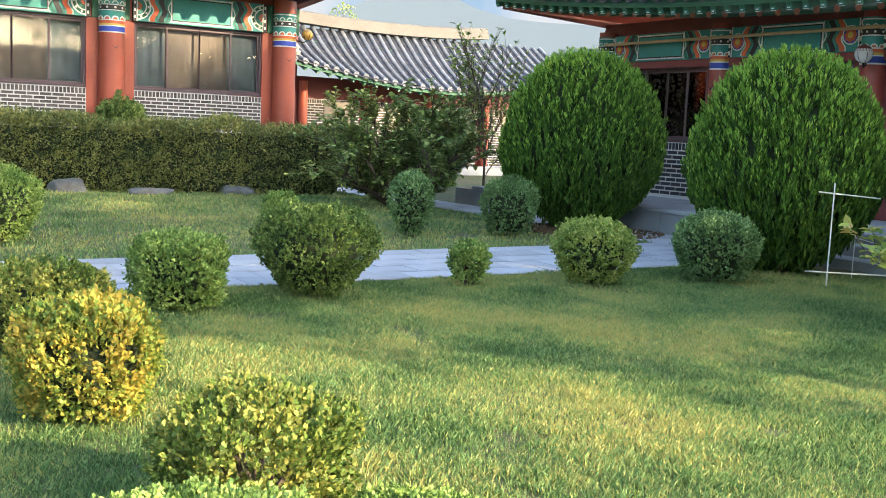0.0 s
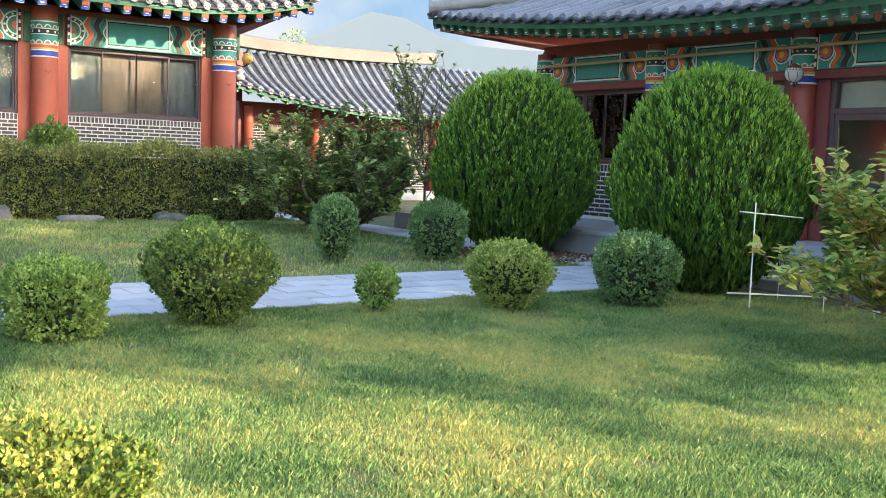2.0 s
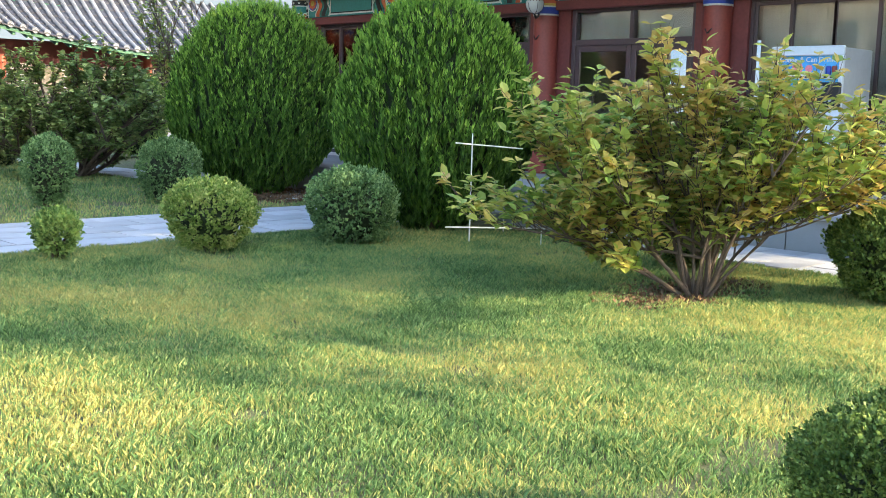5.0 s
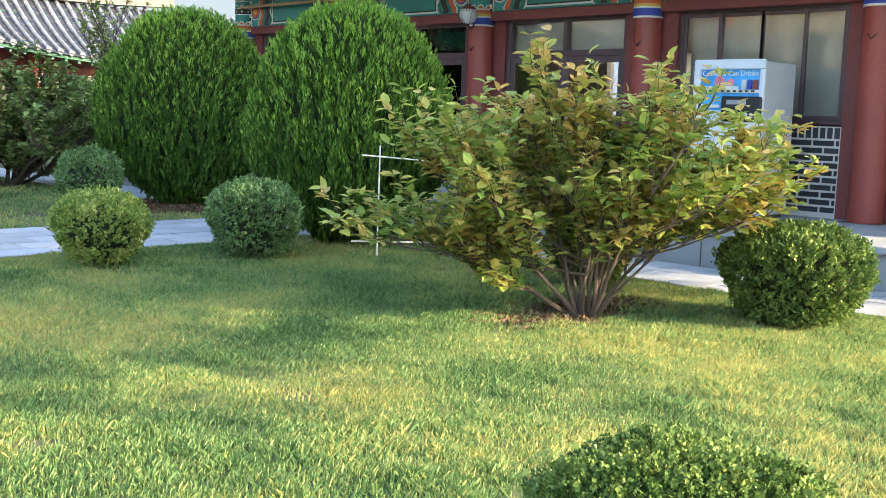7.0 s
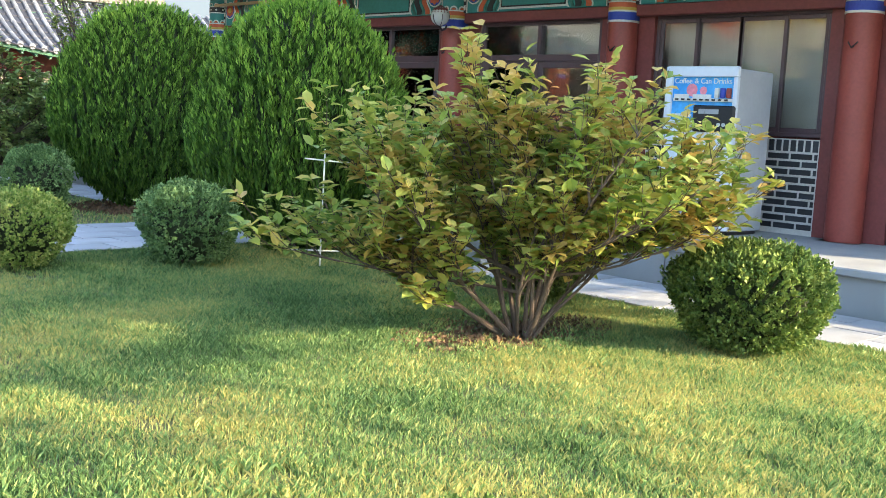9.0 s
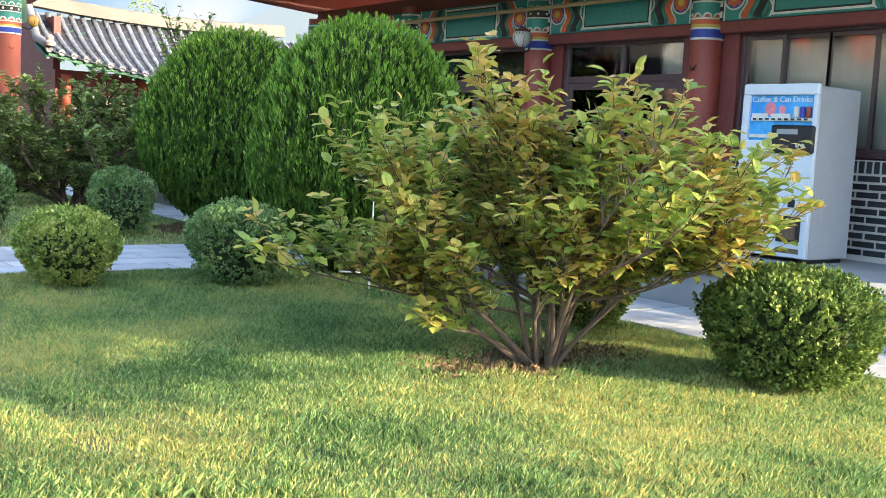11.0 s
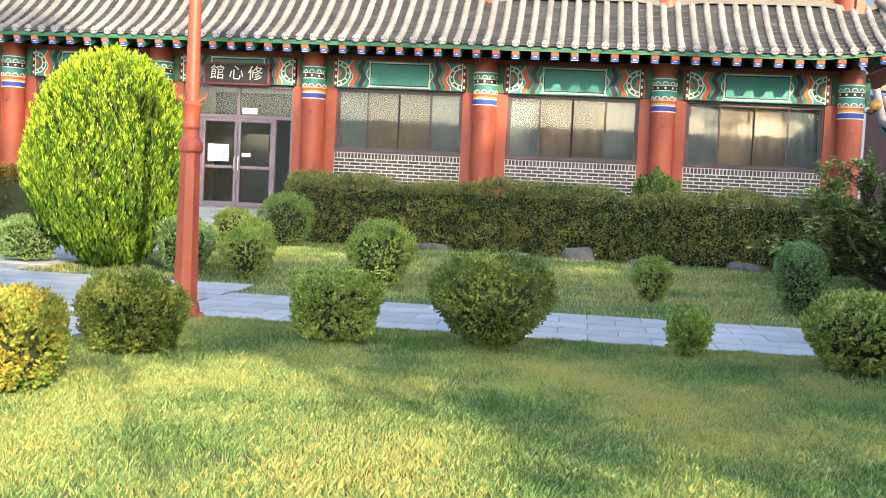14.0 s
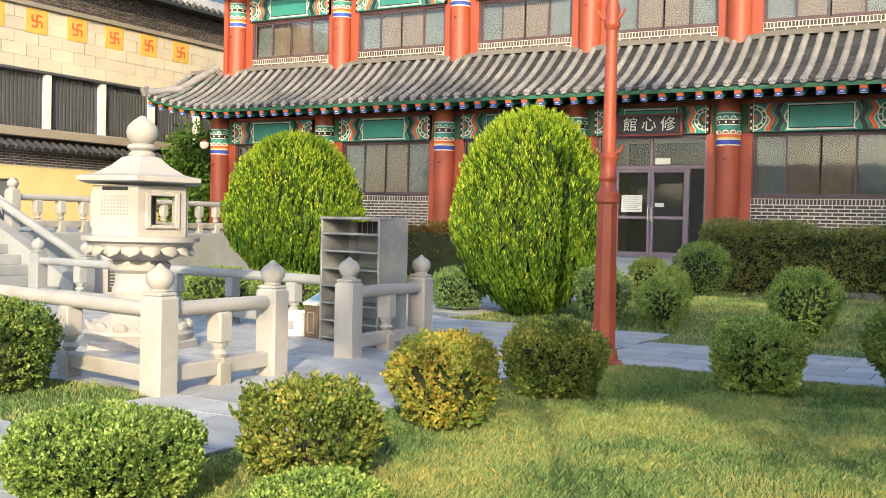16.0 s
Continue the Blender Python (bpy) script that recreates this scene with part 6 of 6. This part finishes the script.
for k in range(4):
    stone_post(t, -11.75, 13.0 + 2.2 * k, z=1.04)
    if k < 3:
        rail_run(t, -11.75, 13.0 + 2.2 * k, -11.75, 15.2 + 2.2 * k, z=1.04, n=3)
DARKSTONE = mat("dark_polished_stone", (0.035, 0.037, 0.04), 0.3, 0.3, 3, 60, 0.05)
t = thing("relief_panel", pose(-11.7, 11.0, 1.04, 0, 0, 60), "dark stone relief panel with pale carving on the terrace", "stone panel")
part("panel", Mesh().box(-.75, .75, 0, .12, .1, .82, .01), DARKSTONE, t)
part("base", Mesh().box(-.8, .8, -.05, .17, 0, .1, .01), STONE, t)
for k in range(4):
    part("carved_arc", Mesh().plate(fan(.2, .2, .18 + .09 * k, .21 + .09 * k, .3, 2.6, 12), .01, pose(0, -.01, 0)), STONE, t)
t = thing("inscribed_stone", pose(-8.9, 12.9, 0.0, 0, 0, 40), "pale stone slab with dark inscribed plate", "stone slab")
part("slab", Mesh().plate([(-.45, 0), (.45, 0), (.40, .75), (-.30, .95)], .2), WHITE_STONE, t)
part("plate", Mesh().box(-.16, .36, -.015, 0, .08, .62, .004), DARKSTONE, t)
bars = Mesh()
for r in range(8):
    bars.box(-.12, .32 - .05 * (r % 3), -.018, -.015, .55 - .055 * r, .565 - .055 * r)
tagged(part("inscription", bars, STONE, t), kind="stuff")

XF = -24.0
t = thing("stone_hall", pose(XF, 0, 0), "pale stone hall with dark siding and yellow emblem panels", "building", "", "structure")
part("lower_wall", Mesh().box(-6, 0, 14, 34, 0, 2.95), OCHRE, t, "yellow plaster lower wall")
part("brick_band", Mesh().box(-6, 0.02, 14, 34, 2.95, 3.5), GROUT, t)
bb = Mesh()
for r in range(6):
    for c in range(60):
        bb.box(-.02, .04, 14.05 + .33 * c + (.16 if r % 2 else 0), 14.35 + .33 * c + (.16 if r % 2 else 0), 2.98 + .087 * r, 3.045 + .087 * r)
for r in range(11):
    for c in range(60):
        bb.box(-.02, .04, 14.05 + .33 * c + (.16 if r % 2 else 0), 14.35 + .33 * c + (.16 if r % 2 else 0), 8.3 + .087 * r, 8.365 + .087 * r)
tagged(part("bricks", bb, BRICK, t), kind="stuff")
part("middle_wall", Mesh().box(-6, -.15, 14, 34, 3.5, 6.1), SIDING, t, "dark corrugated siding")
sd = Mesh()
for c in range(130):
    sd.box(-.16, -.11, 14 + .15 * c, 14.08 + .15 * c, 4.2, 6.05)
tagged(part("siding_ribs", sd, SIDING, t), kind="stuff")
for y in (16.9, 19.2, 21.5, 23.9, 26.25, 28.6, 31.0):
    part("pilaster", Mesh().box(-.15, .05, y - .12, y + .12, 4.2, 6.1, .01), WHITE, t)
part("ledge", Mesh().box(-.15, .25, 14, 34, 3.9, 4.2, .02), PLASTER, t)
for c in range(58):
    part("eave_tile", Mesh().lathe([(.10, 0), (.09, .55)], 10, pose(.55, 14.2 + .34 * c, 3.48, 0, -62)), PAN, t)
part("eave_bed", Mesh().box(-.15, .5, 14, 34, 3.46, 3.56), PAN, t)
ash = Mesh()
for r in range(5):
    for c in range(22):
        y0 = 14 + .95 * c - (.47 if r % 2 else 0)
        ash.box(-.3, random.uniform(.0, .02), y0 + .01, y0 + .94, 6.13 + .40 * r, 6.52 + .40 * r)
part("upper_wall", Mesh().box(-6, -.02, 14, 34, 6.1, 9.3), GROUT, t)
tagged(part("ashlar_blocks", ash, WALLSTONE, t), kind="stuff")
part("cornice", Mesh().box(-.2, .12, 14, 34, 8.13, 8.29, .02), PLASTER, t)
part("cornice", Mesh().box(-.2, .10, 14, 34, 6.02, 6.12, .02), SIDING, t)
for k in range(7):
    y = 20.1 + 1.655 * k
    p = part("emblem_panel", Mesh().box(.0, .03, y - .42, y + .42, 7.30, 8.10, .004), YELLOW, t, "yellow panel with a red temple emblem")
    e = Mesh()
    a, b = .20, .035
    for x0, x1, z0, z1 in ((-b, b, -a, a), (-a, a, -b, b), (0, a, a - .05, a + .02), (-a, 0, -a - .02, -a + .05), (-a - .02, -a + .05, 0, a), (a - .05, a + .02, -a, 0)):
        e.box(.03, .036 + .001 * (x1 - x0), y + x0, y + x1, 7.70 + z0, 7.70 + z1)
    part("emblem", e, ORANGE, p)
part("roof", Mesh().box(-7, .7, 13.5, 34.5, 9.25, 9.45), PAN, t)
for c in range(60):
    part("roof_roll", Mesh().lathe([(.10, 0), (.09, 1.6)], 10, pose(.75, 13.7 + .345 * c, 9.42, 0, -64)), TILE, t)
t = thing("hanging_banner", pose(-12.1, 11.9, 0.02), "white pole with red banner bearing white strokes", "banner")
part("mast", Mesh().tube([(0, 0, 1.02), (0, 0, 6.0)], [.07, .06], 10), WHITE, t)
part("cloth", Mesh().box(.08, .55, -.01, .01, 2.55, 3.45), RED, t)
part("arm", Mesh().tube([(0, 0, 3.5), (.75, 0, 3.5)], [.02, .02], 6), BLACK, t)
part("stroke", Mesh().tube([(.42, -.02, 3.4), (.36, -.02, 3.1), (.42, -.02, 2.9), (.34, -.02, 2.65)], [.03] * 4, 6), WHITE, t)

t = thing("information_board", pose(-12.45, 13.2, 1.04), "dark framed panel with pale arcs standing on the terrace", "board")
part("panel", Mesh().box(-.48, .48, 0, .03, .10, .96, .004), SIDING, t)
part("panel_frame", Mesh().box(-.52, .52, -.02, .05, .96, 1.0, .006).box(-.52, .52, -.02, .05, .06, .10, .006).box(-.52, -.48, -.02, .05, .10, .96, .006).box(.48, .52, -.02, .05, .10, .96, .006), BLACK, t)
for k in range(3):
    part("pale_arc", Mesh().plate(fan(-.05, .30, .20 + .09 * k, .225 + .09 * k, 0.1, 2.6, 16), .004, pose(0, -.006, 0)), WHITE, t)
for x in (-.42, .42):
    part("foot", Mesh().box(x - .03, x + .03, -.08, .10, 0, .06, .006), BLACK, t)

# ---- distance ----
# haze put into a pale blue glow of the hill itself
HAZE = bpy.data.materials.new("painted_haze_hill")
HAZE.use_nodes = True
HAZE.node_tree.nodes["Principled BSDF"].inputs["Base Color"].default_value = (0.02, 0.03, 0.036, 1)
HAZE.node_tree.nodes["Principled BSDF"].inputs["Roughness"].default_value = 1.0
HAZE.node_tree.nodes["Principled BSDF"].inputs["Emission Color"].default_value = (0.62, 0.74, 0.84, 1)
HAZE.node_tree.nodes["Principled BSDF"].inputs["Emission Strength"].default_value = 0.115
pts = []
for i in range(61):
    a = radians(-60 + 110 * i / 60)
    deg = math.degrees(a)
    e = 0.100 + 0.031 * math.exp(-((deg - 30.4) / 3.0) ** 2) + 0.008 * math.exp(-((deg - 37) / 5) ** 2) + 0.010 * noise.noise(Vector((deg * 0.12, 0, 0)))
    pts.append((900 * math.sin(a), 900 * math.cos(a), 900 * e))
n = len(pts)
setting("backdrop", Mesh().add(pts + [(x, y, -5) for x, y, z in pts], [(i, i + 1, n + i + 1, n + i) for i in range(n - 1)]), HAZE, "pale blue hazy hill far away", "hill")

SKYM = bpy.data.materials.new("pale_sky")
SKYM.use_nodes = True
sn, sl = SKYM.node_tree.nodes, SKYM.node_tree.links
em, nz, mx, tc = sn.new("ShaderNodeEmission"), sn.new("ShaderNodeTexNoise"), sn.new("ShaderNodeMix"), sn.new("ShaderNodeTexCoord")
mx.data_type = "RGBA"
nz.inputs["Scale"].default_value, nz.inputs["Detail"].default_value = 0.004, 5
mx.inputs[6].default_value, mx.inputs[7].default_value = (0.36, 0.58, 0.84, 1), (0.82, 0.86, 0.90, 1)
sl.new(tc.outputs["Object"], nz.inputs["Vector"])
mr = sn.new("ShaderNodeMapRange")
mr.inputs[1].default_value, mr.inputs[2].default_value = 0.36, 0.6
sl.new(nz.outputs[0], mr.inputs[0])
sl.new(mr.outputs[0], mx.inputs[0])
sl.new(mx.outputs[2], em.inputs[0])
em.inputs[1].default_value = 0.18
sl.new(em.outputs[0], sn["Material Output"].inputs[0])
pts = [(1500 * math.sin(radians(a)), 1500 * math.cos(radians(a)), z) for z in (-10, 560) for a in range(-80, 66, 5)]
n = len(pts) // 2
setting("backdrop_sky", Mesh().add(pts, [(i, i + 1, n + i + 1, n + i) for i in range(n - 1)]), SKYM, "pale blue sky with thin cloud", "sky")


# ---- trees of the grounds, some unseen and set for shade ----
def tree(x, y, trunk_h, parts_, leaf, label, size, count, lean=0.0, name="tree"):
    t = thing(name, pose(x, y, 0), label, "tree")
    top = max(c[2] for c in parts_)
    me = Mesh().tube([(0, 0, -.1), (lean * .3, 0, trunk_h * .5), (lean, 0, trunk_h), (lean, 0, top)], [.035, .03, .028, .02], 10)
    part("trunk", me, BARK, t, smooth=True)
    cs, ns = [], []
    for cx_, cy_, cz_, rx, rz in parts_:
        lb = Mesh().tube([(lean, 0, trunk_h * .9), ((lean + cx_) / 2, cy_ / 2, (trunk_h + cz_) / 2), (cx_, cy_, cz_)], [.03, .025, .012], 7)
        part("limb", lb, BARK, t)
        k = int(count * rx * rx * rz)
        v = RNG.normal(0, 1, (k, 3))
        v /= np.linalg.norm(v, axis=1)[:, None]
        r = RNG.uniform(.25, 1, (k, 1)) ** (1 / 2.2) * (1 + .12 * np.sin(v[:, :1] * 6 + cx_) * np.sin(v[:, 1:2] * 5))
        cs.append(v * r * np.array([rx, rx, rz]) + np.array([cx_, cy_, cz_]))
        ns.append(v)
    part("crown", fast_mesh("crown", leaves(np.concatenate(cs), np.concatenate(ns), size, .1, .6, 1.0), 4, leaf), None, t)


# unseen row, placed so that its crowns shade the lawn
for x, z, rx, rz in ((8.9, 7.7, 2.2, 1.5), (12.6, 8.1, 2.6, 3.0), (16.8, 8.3, 2.9, 3.2), (21.4, 8.9, 3.0, 3.7), (26.0, 9.2, 3.0, 3.9)):
    tree(x, -6.5, z - rz * .8, [(0, 0, z, rx, rz), (rx * .5, .6, z - rz * .25, rx * .7, rz * .6), (-rx * .5, -.5, z + rz * .1, rx * .7, rz * .6)], MAPLE_LEAF, "tall leafy tree behind the lawn, unseen, set there for its shade", 0.34, 95, name="shade_tree")
# taller unseen row, added to keep sun off the halls
for x, y, z, rx, rz in ((2.5, -9.0, 17.2, 2.8, 3.3), (8.0, -9.0, 17.6, 2.9, 3.4), (13.5, -9.0, 16.6, 3.0, 3.5), (19.0, -10.0, 16.8, 3.2, 3.8), (25.0, -9.5, 16.4, 3.2, 3.8), (30.5, -9.0, 16.6, 3.0, 3.6), (36.0, -9.0, 16.8, 3.2, 3.6), (41.5, -9.0, 16.8, 3.2, 3.6)):
    tree(x, y, z - rz * .8, [(0, 0, z, rx, rz), (rx * .6, .6, z - rz * .35, rx * .7, rz * .6), (-rx * .6, -.5, z + rz * .1, rx * .7, rz * .6)], MAPLE_LEAF, "very tall leafy tree behind the lawn, unseen, added to shade the halls", 0.34, 110, name="shade_tree")
tree(-22.3, 29.5, 1.0, [(0, 0, 2.6, 1.9, 2.4), (-1.4, .6, 2.4, 1.6, 2.2), (.6, .4, 1.8, 1.2, 1.6)], CONIFER_LEAF, "dark evergreen tree behind the hall corner", 0.16, 700, name="evergreen_tree")
tree(19.6, 40.0, 4.6, [(0, 0, 6.0, .55, .5), (.5, .3, 5.7, .45, .4)], PALE_LEAF, "light green tree top behind the low hall", 0.12, 900)

# tall thin sapling with upright shoots, bush behind the hedge
t = thing("sapling", pose(13.1, 19.9, 0), "thin sapling with upright pale green shoots", "tree")
branching(t, [((0, 0, -.03), (.05, -.03, 1), 2.5, .035), ((0, 0, .9), (-.5, .1, 1), 1.5, .02), ((0, 0, .9), (.3, .1, 1), 1.5, .02), ((0, 0, 1.2), (-.1, .3, 1), 1.6, .02)], None, .13, .06, 3, 2, PALE_LEAF, 12, -.03, .35)
bush(6.53, 24.9, 1.3, 2.0, SHADED_LEAF, "dark green bush rising behind the hedge", .6, 2.2, .1, seed=31, count=5000, size=.07, name="rough_bush")
bush(-1.5, 24.5, 1.5, 1.62, HEDGE_LEAF, "dark bush at the end of the hedge by the door", .6, 2.4, .08, seed=32, count=6000, size=.06, name="rough_bush")
bush(10.25, 5.95, 0.85, 0.62, SHADED_LEAF, "dark clipped bush behind the spreading shrub", 0.6, 2.4, seed=36, count=7000)
bush(-4.8, 12.3, 1.1, .62, BOX_LEAF, "low clipped bush behind the rear balustrade", .7, 3, seed=33, count=6000)
bush(-6.4, 12.6, 1.4, .62, BOX_LEAF, "low clipped bush behind the rear balustrade", .7, 3, seed=34, count=7000)
bush(-3.2, 14.6, 0.9, .70, BLUE_LEAF, "low clipped bush beside the arborvitae", .7, 3, seed=35, count=6000)

bush(14.4, 24.0, 1.5, 2.05, BOX_LEAF, "tall clipped bush before the low hall", .6, 2.4, .05, seed=37, count=8000, size=.055)

# ---- added wall behind the lawn, unseen; it hides the low sky ----
setting("wall_south", Mesh().box(-45, 50, -30.3, -30, 0, 6.5), PLASTER,
        "plain plastered wall added behind the lawn, out of view", "wall")


# ---- grass ----
def patches(p, cell):
    """Smooth random values from 0 to 1 over the plan, in patches about cell across."""
    table = np.random.default_rng(3).uniform(0, 1, (64, 64))
    g = p / cell
    i = np.floor(g).astype(int)
    f = g - i
    f = f * f * (3 - 2 * f)
    a, b = i[:, 0] % 64, i[:, 1] % 64
    a1, b1 = (a + 1) % 64, (b + 1) % 64
    return (table[a, b] * (1 - f[:, 0]) + table[a1, b] * f[:, 0]) * (1 - f[:, 1]) + (table[a, b1] * (1 - f[:, 0]) + table[a1, b1] * f[:, 0]) * f[:, 1]


def grass(n, x0, x1, y0, y1, hmin, hmax, wide, dens=None):
    p = np.stack([RNG.uniform(x0, x1, n), RNG.uniform(y0, y1, n)], 1)
    keep = np.ones(n, bool)
    for a, b, c, d in PATHS:
        j = RNG.normal(0, 0.02, n)
        keep &= ~((p[:, 0] > a + j) & (p[:, 0] < b + j) & (p[:, 1] > c + j) & (p[:, 1] < d + j))
    if dens is not None:
        keep &= RNG.uniform(0, 1, n) < dens(p)
    keep &= np.hypot((p[:, 0] - 8.95) / 0.95, (p[:, 1] - 5.1) / 0.55) + RNG.normal(0, 0.25, n) > 0.75
    keep &= np.hypot((p[:, 0] - 11.0) / 1.15, (p[:, 1] - 13.75) / 1.2) + RNG.normal(0, 0.12, n) > 0.9
    keep &= (patches(p, 0.45) > 0.10) | (RNG.uniform(0, 1, n) < 0.3)
    p = p[keep]
    n = len(p)
    clump = 0.6 * patches(p, 0.16) + 0.4 * patches(p, 0.6)
    h = RNG.uniform(hmin, hmax, n) * (0.35 + 1.0 * clump)
    a = RNG.uniform(0, 6.28, n)
    lean = RNG.uniform(0.1, 0.95, n) * h
    q = a + RNG.normal(1.57, 0.4, n)
    w = wide * RNG.uniform(0.6, 1.3, n)
    v = np.zeros((n, 4, 3))
    side = np.stack([np.cos(q), np.sin(q)], 1) * w[:, None] * 0.5
    tip = np.stack([np.cos(a), np.sin(a)], 1) * lean[:, None]
    v[:, 0, :2], v[:, 1, :2] = p - side, p + side
    v[:, 2, :2], v[:, 3, :2] = p + tip * 0.45 + side * 0.7, p + tip
    v[:, 0, 2] = v[:, 1, 2] = -0.005
    v[:, 2, 2], v[:, 3, 2] = h * 0.62, h * 0.92
    return v.reshape(-1, 3)


def near_more(p):
    d = np.hypot(p[:, 0] - 3.5, p[:, 1] - 0.5)
    return np.clip(7.0 / np.maximum(d, 1.0), 0.25, 1.0) ** 1.3


verts = np.concatenate([grass(780000, 0.75, 11.0, 1.3, 10.0, 0.022, 0.060, 0.0058, near_more),
                        grass(110000, -3.0, 11.0, 12.1, 24.0, 0.03, 0.075, 0.013),
                        grass(30000, -3.0, 12.0, -4.0, 1.5, 0.03, 0.07, 0.012),
                        grass(24000, -9.0, -1.0, 4.6, 6.0, 0.03, 0.06, 0.008),
                        grass(8000, -16.0, -6.5, 13.2, 24.0, 0.04, 0.10, 0.02)])
tagged(new("grass", fast_mesh("grass", verts, 4, GRASS)), "short lawn grass, green with yellow tips", "grass", "", "stuff")
